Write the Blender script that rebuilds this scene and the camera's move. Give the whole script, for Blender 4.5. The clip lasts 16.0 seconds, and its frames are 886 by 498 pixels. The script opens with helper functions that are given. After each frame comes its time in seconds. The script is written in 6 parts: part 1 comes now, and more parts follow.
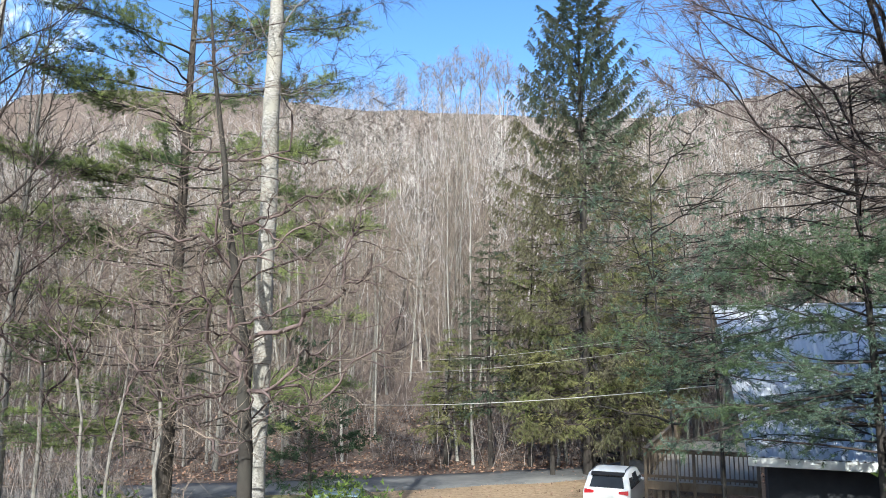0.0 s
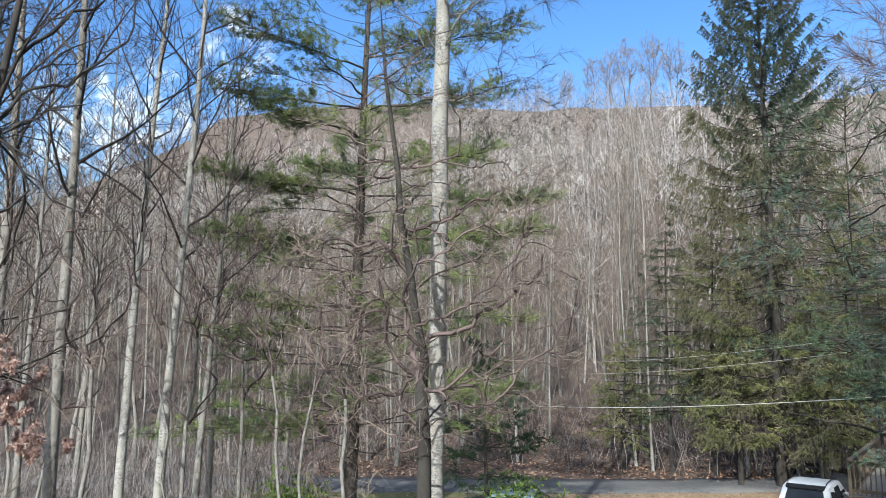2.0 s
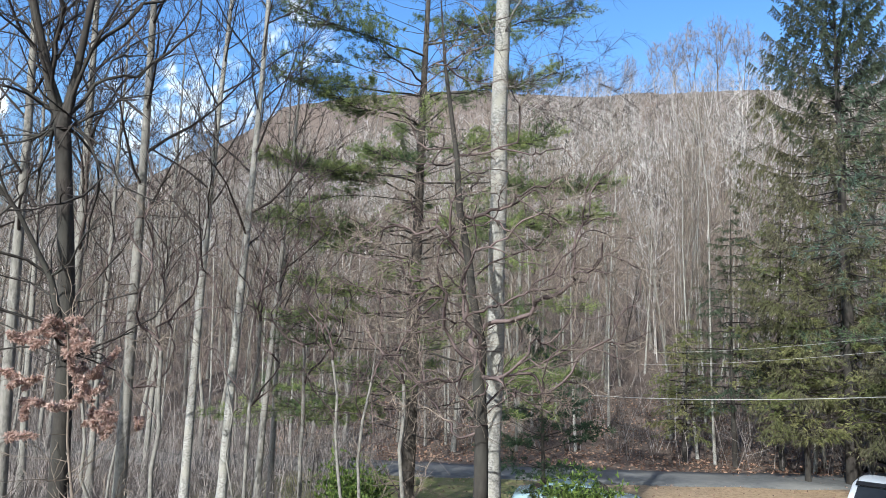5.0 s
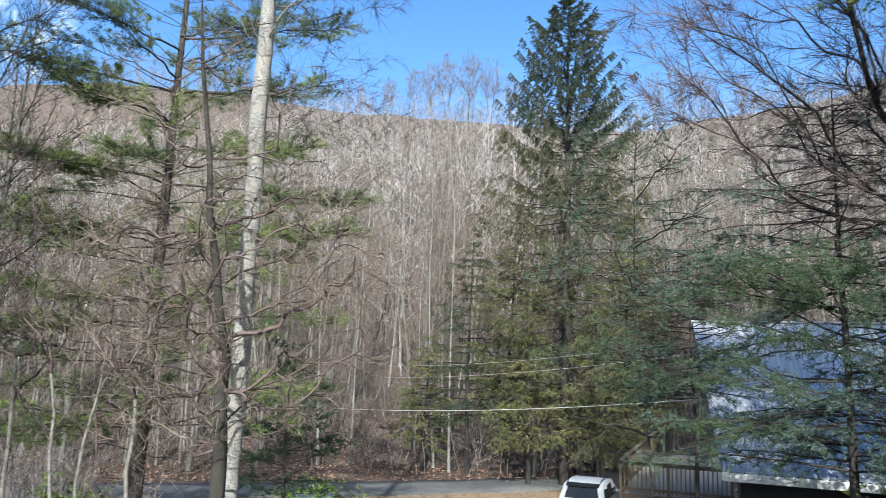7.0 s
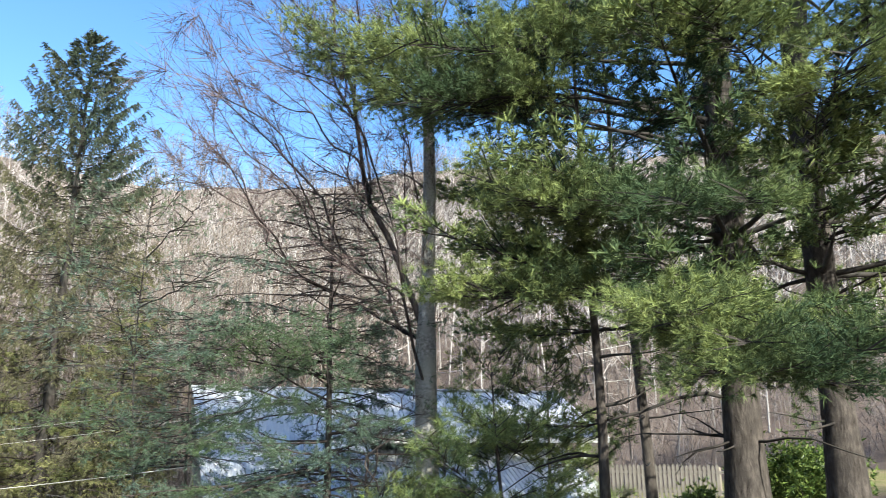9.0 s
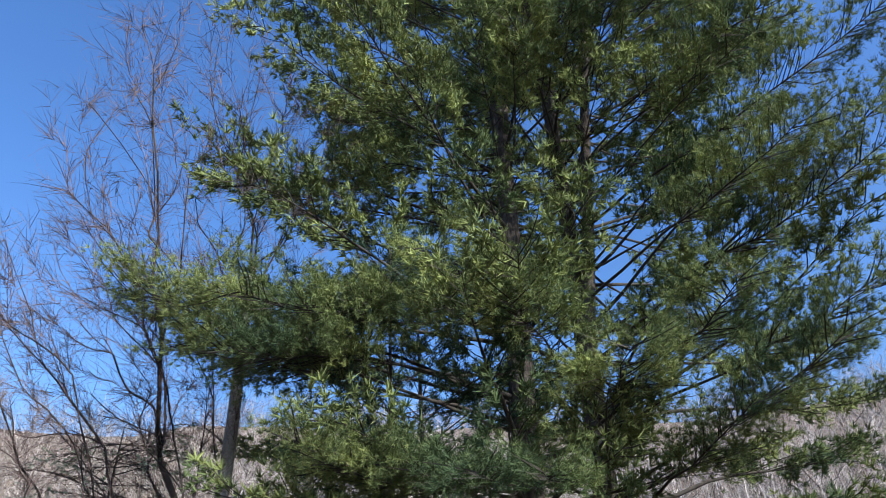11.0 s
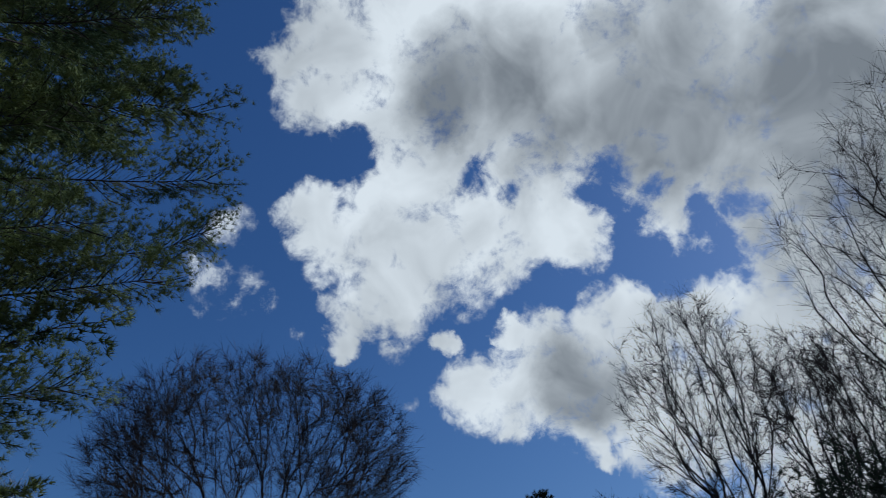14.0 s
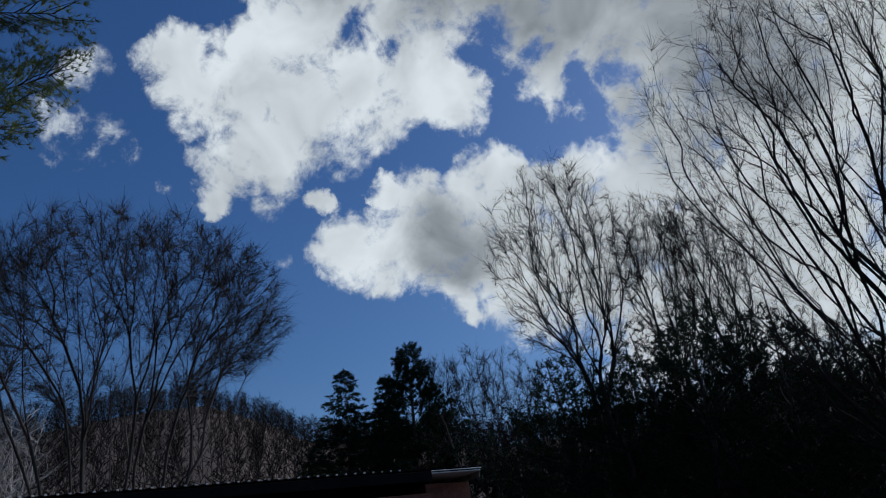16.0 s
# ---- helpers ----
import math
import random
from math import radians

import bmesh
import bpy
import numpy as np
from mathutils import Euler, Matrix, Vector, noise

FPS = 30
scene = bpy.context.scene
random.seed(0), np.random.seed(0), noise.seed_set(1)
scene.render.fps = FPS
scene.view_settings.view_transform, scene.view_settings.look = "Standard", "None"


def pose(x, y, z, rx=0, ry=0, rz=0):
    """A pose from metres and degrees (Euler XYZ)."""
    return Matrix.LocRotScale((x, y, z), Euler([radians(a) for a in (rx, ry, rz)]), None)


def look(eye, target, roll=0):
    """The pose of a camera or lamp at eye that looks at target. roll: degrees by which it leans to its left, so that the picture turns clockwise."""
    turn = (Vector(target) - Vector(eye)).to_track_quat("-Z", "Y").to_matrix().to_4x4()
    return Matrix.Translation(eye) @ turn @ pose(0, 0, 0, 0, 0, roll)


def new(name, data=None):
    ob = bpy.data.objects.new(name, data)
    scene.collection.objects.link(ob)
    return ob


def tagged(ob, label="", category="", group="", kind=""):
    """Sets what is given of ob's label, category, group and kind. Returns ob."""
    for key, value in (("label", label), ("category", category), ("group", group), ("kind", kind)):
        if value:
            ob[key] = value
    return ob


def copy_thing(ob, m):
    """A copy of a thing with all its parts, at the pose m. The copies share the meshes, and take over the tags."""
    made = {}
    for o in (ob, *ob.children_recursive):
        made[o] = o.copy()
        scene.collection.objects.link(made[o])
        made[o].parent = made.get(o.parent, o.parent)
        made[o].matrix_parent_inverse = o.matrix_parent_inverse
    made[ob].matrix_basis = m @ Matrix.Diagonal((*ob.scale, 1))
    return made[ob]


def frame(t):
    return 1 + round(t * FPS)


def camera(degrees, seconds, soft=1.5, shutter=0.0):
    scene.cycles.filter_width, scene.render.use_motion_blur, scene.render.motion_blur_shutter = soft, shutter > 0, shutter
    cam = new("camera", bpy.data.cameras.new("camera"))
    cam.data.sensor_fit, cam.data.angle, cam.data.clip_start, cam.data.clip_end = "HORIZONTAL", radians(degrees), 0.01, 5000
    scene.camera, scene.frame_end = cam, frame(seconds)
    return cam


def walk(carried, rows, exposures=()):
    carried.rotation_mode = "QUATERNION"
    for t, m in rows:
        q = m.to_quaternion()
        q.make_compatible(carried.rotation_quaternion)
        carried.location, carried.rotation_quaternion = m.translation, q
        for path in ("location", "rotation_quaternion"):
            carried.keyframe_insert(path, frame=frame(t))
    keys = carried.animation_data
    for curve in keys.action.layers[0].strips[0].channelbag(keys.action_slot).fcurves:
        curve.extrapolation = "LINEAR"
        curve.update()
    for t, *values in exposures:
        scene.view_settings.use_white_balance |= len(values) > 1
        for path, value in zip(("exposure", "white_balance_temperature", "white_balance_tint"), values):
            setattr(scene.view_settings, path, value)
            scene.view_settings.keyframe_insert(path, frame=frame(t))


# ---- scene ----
# ---- camera and its walk ----
cam = camera(62.0, 16.0, soft=0.5, shutter=0.15)
EYE = (0.0, 0.0, 6.1)
# seconds, yaw, pitch, roll in degrees
TURNS = [
    (0.0, 0.00, 8.00, 0.00),
    (0.5, 2.86, 8.10, 0.12),
    (1.0, 6.38, 8.11, 0.07),
    (1.5, 10.06, 8.08, -0.05),
    (2.0, 13.23, 8.04, -0.33),
    (2.5, 15.83, 7.93, -0.77),
    (3.0, 17.81, 7.78, -1.22),
    (3.2, 18.43, 7.71, -1.32),
    (5.3, 17.23, 6.88, -1.34),
    (5.5, 16.12, 6.90, -1.42),
    (6.0, 12.10, 7.07, -1.59),
    (6.5, 6.18, 7.64, -1.71),
    (7.0, -1.56, 8.51, -1.79),
    (7.5, -10.69, 9.44, -1.68),
    (8.0, -20.74, 10.45, -1.10),
    (8.5, -30.38, 11.71, -0.54),
    (9.0, -38.61, 14.03, 0.02),
    (9.2, -41.33, 15.32, 0.32),
    (11.3, -56.97, 37.00, 0.98),
    (11.5, -60.10, 38.52, 0.68),
    (12.0, -70.11, 40.80, 1.33),
    (12.5, -82.56, 41.56, 1.61),
    (13.0, -95.71, 41.30, 2.54),
    (13.5, -108.80, 40.01, 2.64),
    (14.0, -118.45, 38.62, 4.30),
    (14.5, -126.22, 36.37, 5.56),
    (15.0, -130.39, 33.43, 6.75),
    (15.5, -130.80, 30.07, 7.45),
    (16.0, -127.48, 26.78, 8.03),
]
walk(cam, [(t, pose(*EYE, 90 + p, r, y)) for t, y, p, r in TURNS],
     exposures=[(0.0, 1.0, 6150, 3), (3.0, 0.66, 5950, 3), (6.0, 0.8, 6000, 3), (8.0, 1.03, 6050, 1), (9.2, 1.36, 6550, 2), (10.3, 1.0, 6300, 8), (11.4, 0.85, 6050, 9), (12.0, 0.68, 5500, 8),
                (12.5, 0.25, 5050, 6), (13.0, -0.4, 5050, 7), (13.5, -0.9, 5200, 7), (14.0, -1.1, 5350, 7), (16.0, -1.1, 5500, 7)])

# ---- world, sun ----
SUN_AZ, SUN_EL = 187.0, 30.0


def way(az, el=0.0):
    """Unit vector at an azimuth (clockwise from ahead) and elevation."""
    a, e = radians(az), radians(el)
    return Vector((math.sin(a) * math.cos(e), math.cos(a) * math.cos(e), math.sin(e)))


def at(az, dist, z):
    """A place by azimuth, level distance from the eye, and height."""
    return Vector((dist * math.sin(radians(az)), dist * math.cos(radians(az)), z))


world = bpy.data.worlds.new("sky")
scene.world = world
world.use_nodes = True
wn, wl = world.node_tree.nodes, world.node_tree.links
wn.clear()
w_out = wn.new("ShaderNodeOutputWorld")
w_bg = wn.new("ShaderNodeBackground")
w_sky = wn.new("ShaderNodeTexSky")
w_sky.sky_type = "NISHITA"
w_sky.sun_disc = False
w_sky.sun_elevation = radians(SUN_EL)
w_sky.sun_rotation = radians(SUN_AZ)
w_sky.air_density, w_sky.dust_density, w_sky.ozone_density = 1.2, 0.9, 3.0
w_bg.inputs["Strength"].default_value = 0.14
w_tc = wn.new("ShaderNodeTexCoord")


def wmath(op, a, b=None, clamp=False):
    n = wn.new("ShaderNodeMath")
    n.operation, n.use_clamp = op, clamp
    for i, v in enumerate((a, b)):
        if v is None:
            continue
        if isinstance(v, (int, float)):
            n.inputs[i].default_value = v
        else:
            wl.new(v, n.inputs[i])
    return n.outputs[0]


def wnoise(scale, detail, rough, distort=0.0):
    n = wn.new("ShaderNodeTexNoise")
    n.inputs["Scale"].default_value, n.inputs["Detail"].default_value = scale, detail
    n.inputs["Roughness"].default_value, n.inputs["Distortion"].default_value = rough, distort
    wl.new(w_tc.outputs["Generated"], n.inputs["Vector"])
    return n.outputs["Fac"]


w_nw = wn.new("ShaderNodeTexNoise")
w_nw.inputs["Scale"].default_value, w_nw.inputs["Detail"].default_value, w_nw.inputs["Roughness"].default_value = 7.0, 8.0, 0.60
wl.new(w_tc.outputs["Generated"], w_nw.inputs["Vector"])
w_off = wn.new("ShaderNodeVectorMath")
w_off.operation = "MULTIPLY_ADD"
wl.new(w_nw.outputs["Color"], w_off.inputs[0])
w_off.inputs[1].default_value, w_off.inputs[2].default_value = (0.11, 0.11, 0.11), (-0.055, -0.055, -0.055)
w_warp = wn.new("ShaderNodeVectorMath")
w_warp.operation = "ADD"
wl.new(w_tc.outputs["Generated"], w_warp.inputs[0])
wl.new(w_off.outputs["Vector"], w_warp.inputs[1])
w_dir = wn.new("ShaderNodeVectorMath")
w_dir.operation = "NORMALIZE"
wl.new(w_warp.outputs["Vector"], w_dir.inputs[0])


def wblob(az, el, radius):
    """1 at the middle of a patch of sky, 0 at its edge (radius in degrees)."""
    d = wn.new("ShaderNodeVectorMath")
    d.operation = "DOT_PRODUCT"
    wl.new(w_dir.outputs["Vector"], d.inputs[0])
    d.inputs[1].default_value = way(az, el)
    m = wn.new("ShaderNodeMapRange")
    m.inputs["From Min"].default_value, m.inputs["From Max"].default_value = math.cos(radians(radius)), 1.0
    wl.new(d.outputs["Value"], m.inputs["Value"])
    return m.outputs["Result"]


# the bank of cumulus: azimuth, elevation, radius of its heaps, then of the lower bank, of the gaps of clear sky and of the thick grey parts
HEAPS = [(106.1, 52.6, 3.6), (108.7, 49.5, 4.1), (111.2, 54.5, 5.6), (116.6, 50.0, 6.4), (119.9, 54.9, 8.8), (127.7, 48.5, 8.8), (132.7, 53.8, 11.7),
         (140.2, 47.2, 9.9), (148.3, 50.2, 11.7), (149.7, 42.2, 8.8), (157.1, 45.1, 11.7), (160.0, 39.2, 9.9), (166.4, 40.2, 14.6),
         (109.3, 41.2, 3.2), (113.8, 39.3, 6.1), (117.4, 43.2, 4.1), (120.6, 39.1, 7.3), (126.3, 39.4, 6.1), (113.8, 34.5, 4.1), (111.6, 31.5, 2.0),
         (111.3, 30.0, 0.9), (117.2, 35.1, 5.0), (121.2, 44.7, 5.9), (129.4, 42.6, 6.4), (135.4, 42.9, 5.9), (134.4, 37.8, 4.1), (131.4, 39.2, 5.3),
         (144.3, 36.8, 4.1), (142.4, 41.3, 4.7), (154.9, 35.8, 7.0), (153.5, 30.7, 7.6)]
BANK = [(120.9, 26.9, 1.9), (123.3, 26.9, 3.6), (126.8, 27.1, 4.4), (127.0, 31.4, 2.0), (131.4, 28.2, 6.1), (131.6, 32.1, 1.6), (135.1, 31.0, 3.2),
        (138.5, 30.8, 3.8), (143.1, 30.1, 5.0), (136.1, 26.1, 6.1), (132.1, 23.1, 2.8), (132.8, 21.1, 1.5), (138.1, 22.0, 5.3), (146.7, 27.4, 7.0),
        (143.6, 22.9, 8.8), (150.4, 24.2, 9.9), (158.0, 27.2, 12.9), (149.7, 18.2, 9.9), (156.7, 18.0, 12.9), (121.8, 30.9, 1.4)]
GAPS = [(110.8, 45.3, 2.9), (127.2, 43.7, 2.0), (129.6, 42.1, 1.5), (139.1, 40.8, 2.9), (136.9, 40.4, 1.8), (143.2, 39.3, 1.6), (151.2, 35.8, 2.0),
        (146.8, 35.8, 1.6), (141.0, 35.0, 2.9), (143.9, 33.4, 2.9), (147.3, 33.2, 2.1), (132.9, 34.5, 2.3), (151.8, 25.4, 0.6)]
GREYS = [(134.4, 48.8, 6.6), (147.1, 44.9, 9.2), (157.3, 41.4, 10.1), (123.5, 51.0, 5.3), (132.5, 26.8, 4.2), (153.7, 31.9, 5.7), 
         (161.9, 33.9, 6.6), (144.3, 51.4, 3.1)]
WISPS = [(98.4, 36.7, 1.5), (99.8, 36.0, 1.5), (101.4, 35.3, 1.4), (103.5, 34.6, 1.6), (100.7, 39.3, 1.3), (102.3, 39.4, 1.5), (104.6, 34.1, 1.2),
         (99.7, 33.7, 0.8), (108.3, 31.6, 1.2), (116.8, 30.8, 1.4), (118.2, 26.6, 0.7), (88.9, 53.2, 0.8), (-33, 18, 5), (-38, 16, 5), (-30, 22, 3)]
OVERHEAD = [(132, 63, 15), (150, 60, 19), (168, 56, 22), (190, 48, 28), (190, 25, 17), (172, 30, 14), (-52, 15, 3), (-60, 19, 7)]


def most(spots):
    total = None
    for spot in spots:
        b = wblob(*spot)
        total = b if total is None else wmath("MAXIMUM", total, b)
    return total


heaped = wmath("MAXIMUM", most(HEAPS + BANK + OVERHEAD), wmath("MULTIPLY", most([(a, e, r * 1.5) for a, e, r in WISPS]), 0.38))
cover = wmath("SUBTRACT", heaped, wmath("MULTIPLY", most(GAPS), 0.55))
n_big, n_fine = wnoise(11.0, 10.0, 0.62, 0.5), wnoise(34.0, 8.0, 0.66, 0.3)
puff = wmath("ADD", wmath("MULTIPLY", wmath("SUBTRACT", n_big, 0.5), 3.9), wmath("MULTIPLY", wmath("SUBTRACT", n_fine, 0.5), 3.0))
dens = wmath("ADD", wmath("MULTIPLY", wmath("SUBTRACT", cover, 0.44), 2.1), wmath("MULTIPLY", puff, wmath("MULTIPLY", heaped, 3.0, True)))
w_edge = wn.new("ShaderNodeMapRange")
w_edge.interpolation_type = "SMOOTHSTEP"
w_edge.inputs["From Min"].default_value, w_edge.inputs["From Max"].default_value = -0.52, 0.90
wl.new(dens, w_edge.inputs["Value"])
# thick cloud lets less light through
n_shade = wnoise(9.0, 4.0, 0.5, 0.5)
w_thick = wn.new("ShaderNodeMapRange")
w_thick.inputs["From Min"].default_value, w_thick.inputs["From Max"].default_value = 0.0, 1.0
w_thick.inputs["To Min"].default_value, w_thick.inputs["To Max"].default_value = 1.0, 0.0
heavy = most(GREYS)
wl.new(wmath("ADD", wmath("ADD", wmath("MULTIPLY", cover, 0.22), wmath("MULTIPLY", wmath("SUBTRACT", n_shade, 0.5), 1.5)), wmath("MULTIPLY", wmath("MINIMUM", heavy, 0.72), 0.80)), w_thick.inputs["Value"])
w_ramp = wn.new("ShaderNodeMix")
w_ramp.data_type = "RGBA"
w_ramp.inputs["A"].default_value = (3.3, 3.3, 3.2, 1)
w_ramp.inputs["B"].default_value = (12.0, 11.5, 10.4, 1)
wl.new(w_thick.outputs["Result"], w_ramp.inputs["Factor"])
w_mix = wn.new("ShaderNodeMix")
w_mix.data_type = "RGBA"
wl.new(w_edge.outputs["Result"], w_mix.inputs["Factor"])
w_hue = wn.new("ShaderNodeHueSaturation")
w_hue.inputs["Saturation"].default_value = 1.22
w_hue.inputs["Hue"].default_value = 0.511
wl.new(w_sky.outputs["Color"], w_hue.inputs["Color"])
wl.new(w_hue.outputs["Color"], w_mix.inputs["A"])
wl.new(w_ramp.outputs["Result"], w_mix.inputs["B"])
wl.new(w_mix.outputs["Result"], w_bg.inputs["Color"])
wl.new(w_bg.outputs["Background"], w_out.inputs["Surface"])

sun = new("sun", bpy.data.lights.new("sun", "SUN"))
sun.data.energy, sun.data.angle, sun.data.color = 4.4, radians(0.6), (1.0, 0.95, 0.88)
sun.matrix_world = look(way(SUN_AZ, SUN_EL) * 100, (0, 0, 0))


# ---- materials ----
def material(name, dark, light, scale=6.0, rough=0.85, bump=0.0, metal=0.0, stretch=(1, 1, 1), fine=8.0, leaf=0.0,
             third=None, third_scale=0.6, island=0.0, spec=0.3):
    m = bpy.data.materials.new(name)
    m.use_nodes = True
    nt = m.node_tree
    n, l = nt.nodes, nt.links
    b = n["Principled BSDF"]
    b.inputs["Roughness"].default_value, b.inputs["Metallic"].default_value = rough, metal
    b.inputs["Specular IOR Level"].default_value = spec
    tc, mp = n.new("ShaderNodeTexCoord"), n.new("ShaderNodeMapping")
    mp.inputs["Scale"].default_value = stretch
    l.new(tc.outputs["Object"], mp.inputs["Vector"])
    n1 = n.new("ShaderNodeTexNoise")
    n1.inputs["Scale"].default_value, n1.inputs["Detail"].default_value, n1.inputs["Roughness"].default_value = scale, fine, 0.65
    l.new(mp.outputs["Vector"], n1.inputs["Vector"])
    r = n.new("ShaderNodeValToRGB")
    r.color_ramp.elements[0].position, r.color_ramp.elements[1].position = 0.32, 0.68
    r.color_ramp.elements[0].color, r.color_ramp.elements[1].color = (*dark, 1), (*light, 1)
    fac = n1.outputs["Fac"]
    if island:
        g = n.new("ShaderNodeNewGeometry")
        mx = n.new("ShaderNodeMix")
        mx.inputs["Factor"].default_value = island
        l.new(fac, mx.inputs["A"])
        l.new(g.outputs["Random Per Island"], mx.inputs["B"])
        fac = mx.outputs["Result"]
    l.new(fac, r.inputs["Fac"])
    col = r.outputs["Color"]
    if third:
        n2 = n.new("ShaderNodeTexNoise")
        n2.inputs["Scale"].default_value, n2.inputs["Detail"].default_value = third_scale, 5.0
        l.new(tc.outputs["Object"], n2.inputs["Vector"])
        mr = n.new("ShaderNodeMapRange")
        mr.inputs["From Min"].default_value, mr.inputs["From Max"].default_value = 0.42, 0.66
        l.new(n2.outputs["Fac"], mr.inputs["Value"])
        mx = n.new("ShaderNodeMix")
        mx.data_type = "RGBA"
        mx.inputs["B"].default_value = (*third, 1)
        l.new(mr.outputs["Result"], mx.inputs["Factor"])
        l.new(col, mx.inputs["A"])
        col = mx.outputs["Result"]
    l.new(col, b.inputs["Base Color"])
    if bump:
        bp = n.new("ShaderNodeBump")
        bp.inputs["Strength"].default_value, bp.inputs["Distance"].default_value = min(1.0, bump), 0.03
        l.new(n1.outputs["Fac"], bp.inputs["Height"])
        l.new(bp.outputs["Normal"], b.inputs["Normal"])
    if leaf:
        tr, sh = n.new("ShaderNodeBsdfTranslucent"), n.new("ShaderNodeMixShader")
        l.new(col, tr.inputs["Color"])
        sh.inputs[0].default_value = leaf
        l.new(b.outputs["BSDF"], sh.inputs[1])
        l.new(tr.outputs["BSDF"], sh.inputs[2])
        l.new(sh.outputs["Shader"], n["Material Output"].inputs["Surface"])
    return m


M_BARK_WHITE = material("pale_bark", (0.13, 0.122, 0.112), (0.50, 0.48, 0.455), 17.0, 0.9, 1.0, stretch=(1, 1, 1.5), third=(0.36, 0.34, 0.30), third_scale=3.5)
M_BARK_GREY = material("grey_bark", (0.085, 0.078, 0.072), (0.33, 0.31, 0.285), 15.0, 0.92, 1.0, stretch=(1, 1, 0.5), third=(0.24, 0.225, 0.20), third_scale=2.2)
M_BARK_DARK = material("dark_bark", (0.018, 0.0155, 0.014), (0.062, 0.052, 0.047), 7.0, 0.92, 0.8, stretch=(1, 1, 0.4), third=(0.055, 0.052, 0.046), third_scale=1.0)
M_BARK_PINE = material("pine_bark", (0.016, 0.013, 0.011), (0.14, 0.12, 0.107), 14.0, 0.93, 1.0, stretch=(1, 1, 0.28), third=(0.06, 0.052, 0.047), third_scale=5.0, spec=0.1)
M_TWIG = material("twigs", (0.10, 0.08, 0.065), (0.26, 0.21, 0.175), 3.0, 0.9, island=0.6)
M_TWIG_DARK = material("dark_twigs", (0.022, 0.018, 0.017), (0.075, 0.059, 0.053), 3.0, 0.9, island=0.6)
M_TWIG_RED = material("reddish_twigs", (0.06, 0.043, 0.042), (0.17, 0.125, 0.12), 3.0, 0.9, island=0.6)
M_WOOD_FAR = material("far_wood", (0.05, 0.046, 0.044), (0.53, 0.49, 0.47), 0.25, 0.92, island=0.85)
# near-black wood: the shade of standing against the light is put into its colour
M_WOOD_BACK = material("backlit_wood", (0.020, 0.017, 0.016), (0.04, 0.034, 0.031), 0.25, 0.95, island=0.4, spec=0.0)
M_WOOD_RIDGE = material("ridge_wood", (0.06, 0.053, 0.051), (0.31, 0.272, 0.26), 0.25, 0.92, island=0.75)
M_PINE = material("pine_needles", (0.042, 0.066, 0.034), (0.36, 0.42, 0.145), 1.1, 0.8, leaf=0.08, spec=0.12, island=0.22, third=(0.07, 0.11, 0.055), third_scale=0.6)
# blue-green pine needles with shade put into a darker colour
M_PINE_SHADED = material("shaded_pine_needles", (0.02, 0.038, 0.024), (0.075, 0.11, 0.06), 1.1, 0.8, island=0.45, third=(0.04, 0.075, 0.05), third_scale=0.5, spec=0.08)
# dark evergreen needles, taken near black: the shade of backlit foliage is painted in
M_FIR_BACKLIT = material("backlit_evergreen_needles", (0.012, 0.021, 0.014), (0.04, 0.056, 0.032), 1.1, 0.85, island=0.45, spec=0.05)
M_SPRUCE = material("spruce_needles", (0.02, 0.036, 0.026), (0.095, 0.125, 0.075), 0.9, 0.65, leaf=0.15, island=0.45, third=(0.075, 0.08, 0.045), third_scale=0.35)
M_SPRUCE_DRY = material("browning_spruce_sprays", (0.055, 0.052, 0.032), (0.20, 0.185, 0.115), 0.9, 0.75, leaf=0.25, island=0.5, third=(0.115, 0.12, 0.05), third_scale=0.45)
M_SPRUCE_OLD = material("dry_spruce_needles", (0.11, 0.115, 0.05), (0.34, 0.325, 0.15), 0.9, 0.7, leaf=0.35, island=0.5, third=(0.14, 0.165, 0.06), third_scale=0.5)
M_HEMLOCK = material("hemlock_needles", (0.05, 0.09, 0.072), (0.21, 0.28, 0.215), 0.9, 0.65, leaf=0.35, island=0.5, third=(0.10, 0.145, 0.055), third_scale=0.4)
M_HEDGE = material("laurel_leaves", (0.045, 0.085, 0.02), (0.18, 0.24, 0.06), 2.0, 0.45, leaf=0.2, island=0.6)
M_BEECH = material("dry_beech_leaves", (0.36, 0.24, 0.20), (0.62, 0.46, 0.41), 2.0, 0.7, leaf=0.35, island=0.7)
M_LITTER = material("fallen_leaves", (0.10, 0.055, 0.04), (0.38, 0.24, 0.17), 0.6, 0.85, island=0.75)
M_ROAD = material("asphalt", (0.07, 0.072, 0.076), (0.13, 0.13, 0.132), 3.0, 0.9, 0.3, third=(0.17, 0.163, 0.156), third_scale=0.25)
M_METAL = material("roof_metal", (0.40, 0.43, 0.48), (0.54, 0.56, 0.60), 1.2, 0.5, 0.0, metal=0.1, third=(0.58, 0.58, 0.57), third_scale=0.9)
# pale metal for the glints set along the cabin's eave
M_RIB_GLINT = material("rib_glint_metal", (0.55, 0.56, 0.58), (0.75, 0.75, 0.76), 5.0, 0.35, metal=0.3)
# roof metal near black: the shade on the side towards the eye is coloured in
M_METAL_SHADED = material("shaded_roof_metal", (0.008, 0.008, 0.009), (0.018, 0.017, 0.018), 1.2, 0.9, spec=0.05)
M_WALL_DARK = material("dark_siding", (0.025, 0.027, 0.032), (0.045, 0.046, 0.052), 3.0, 0.8)
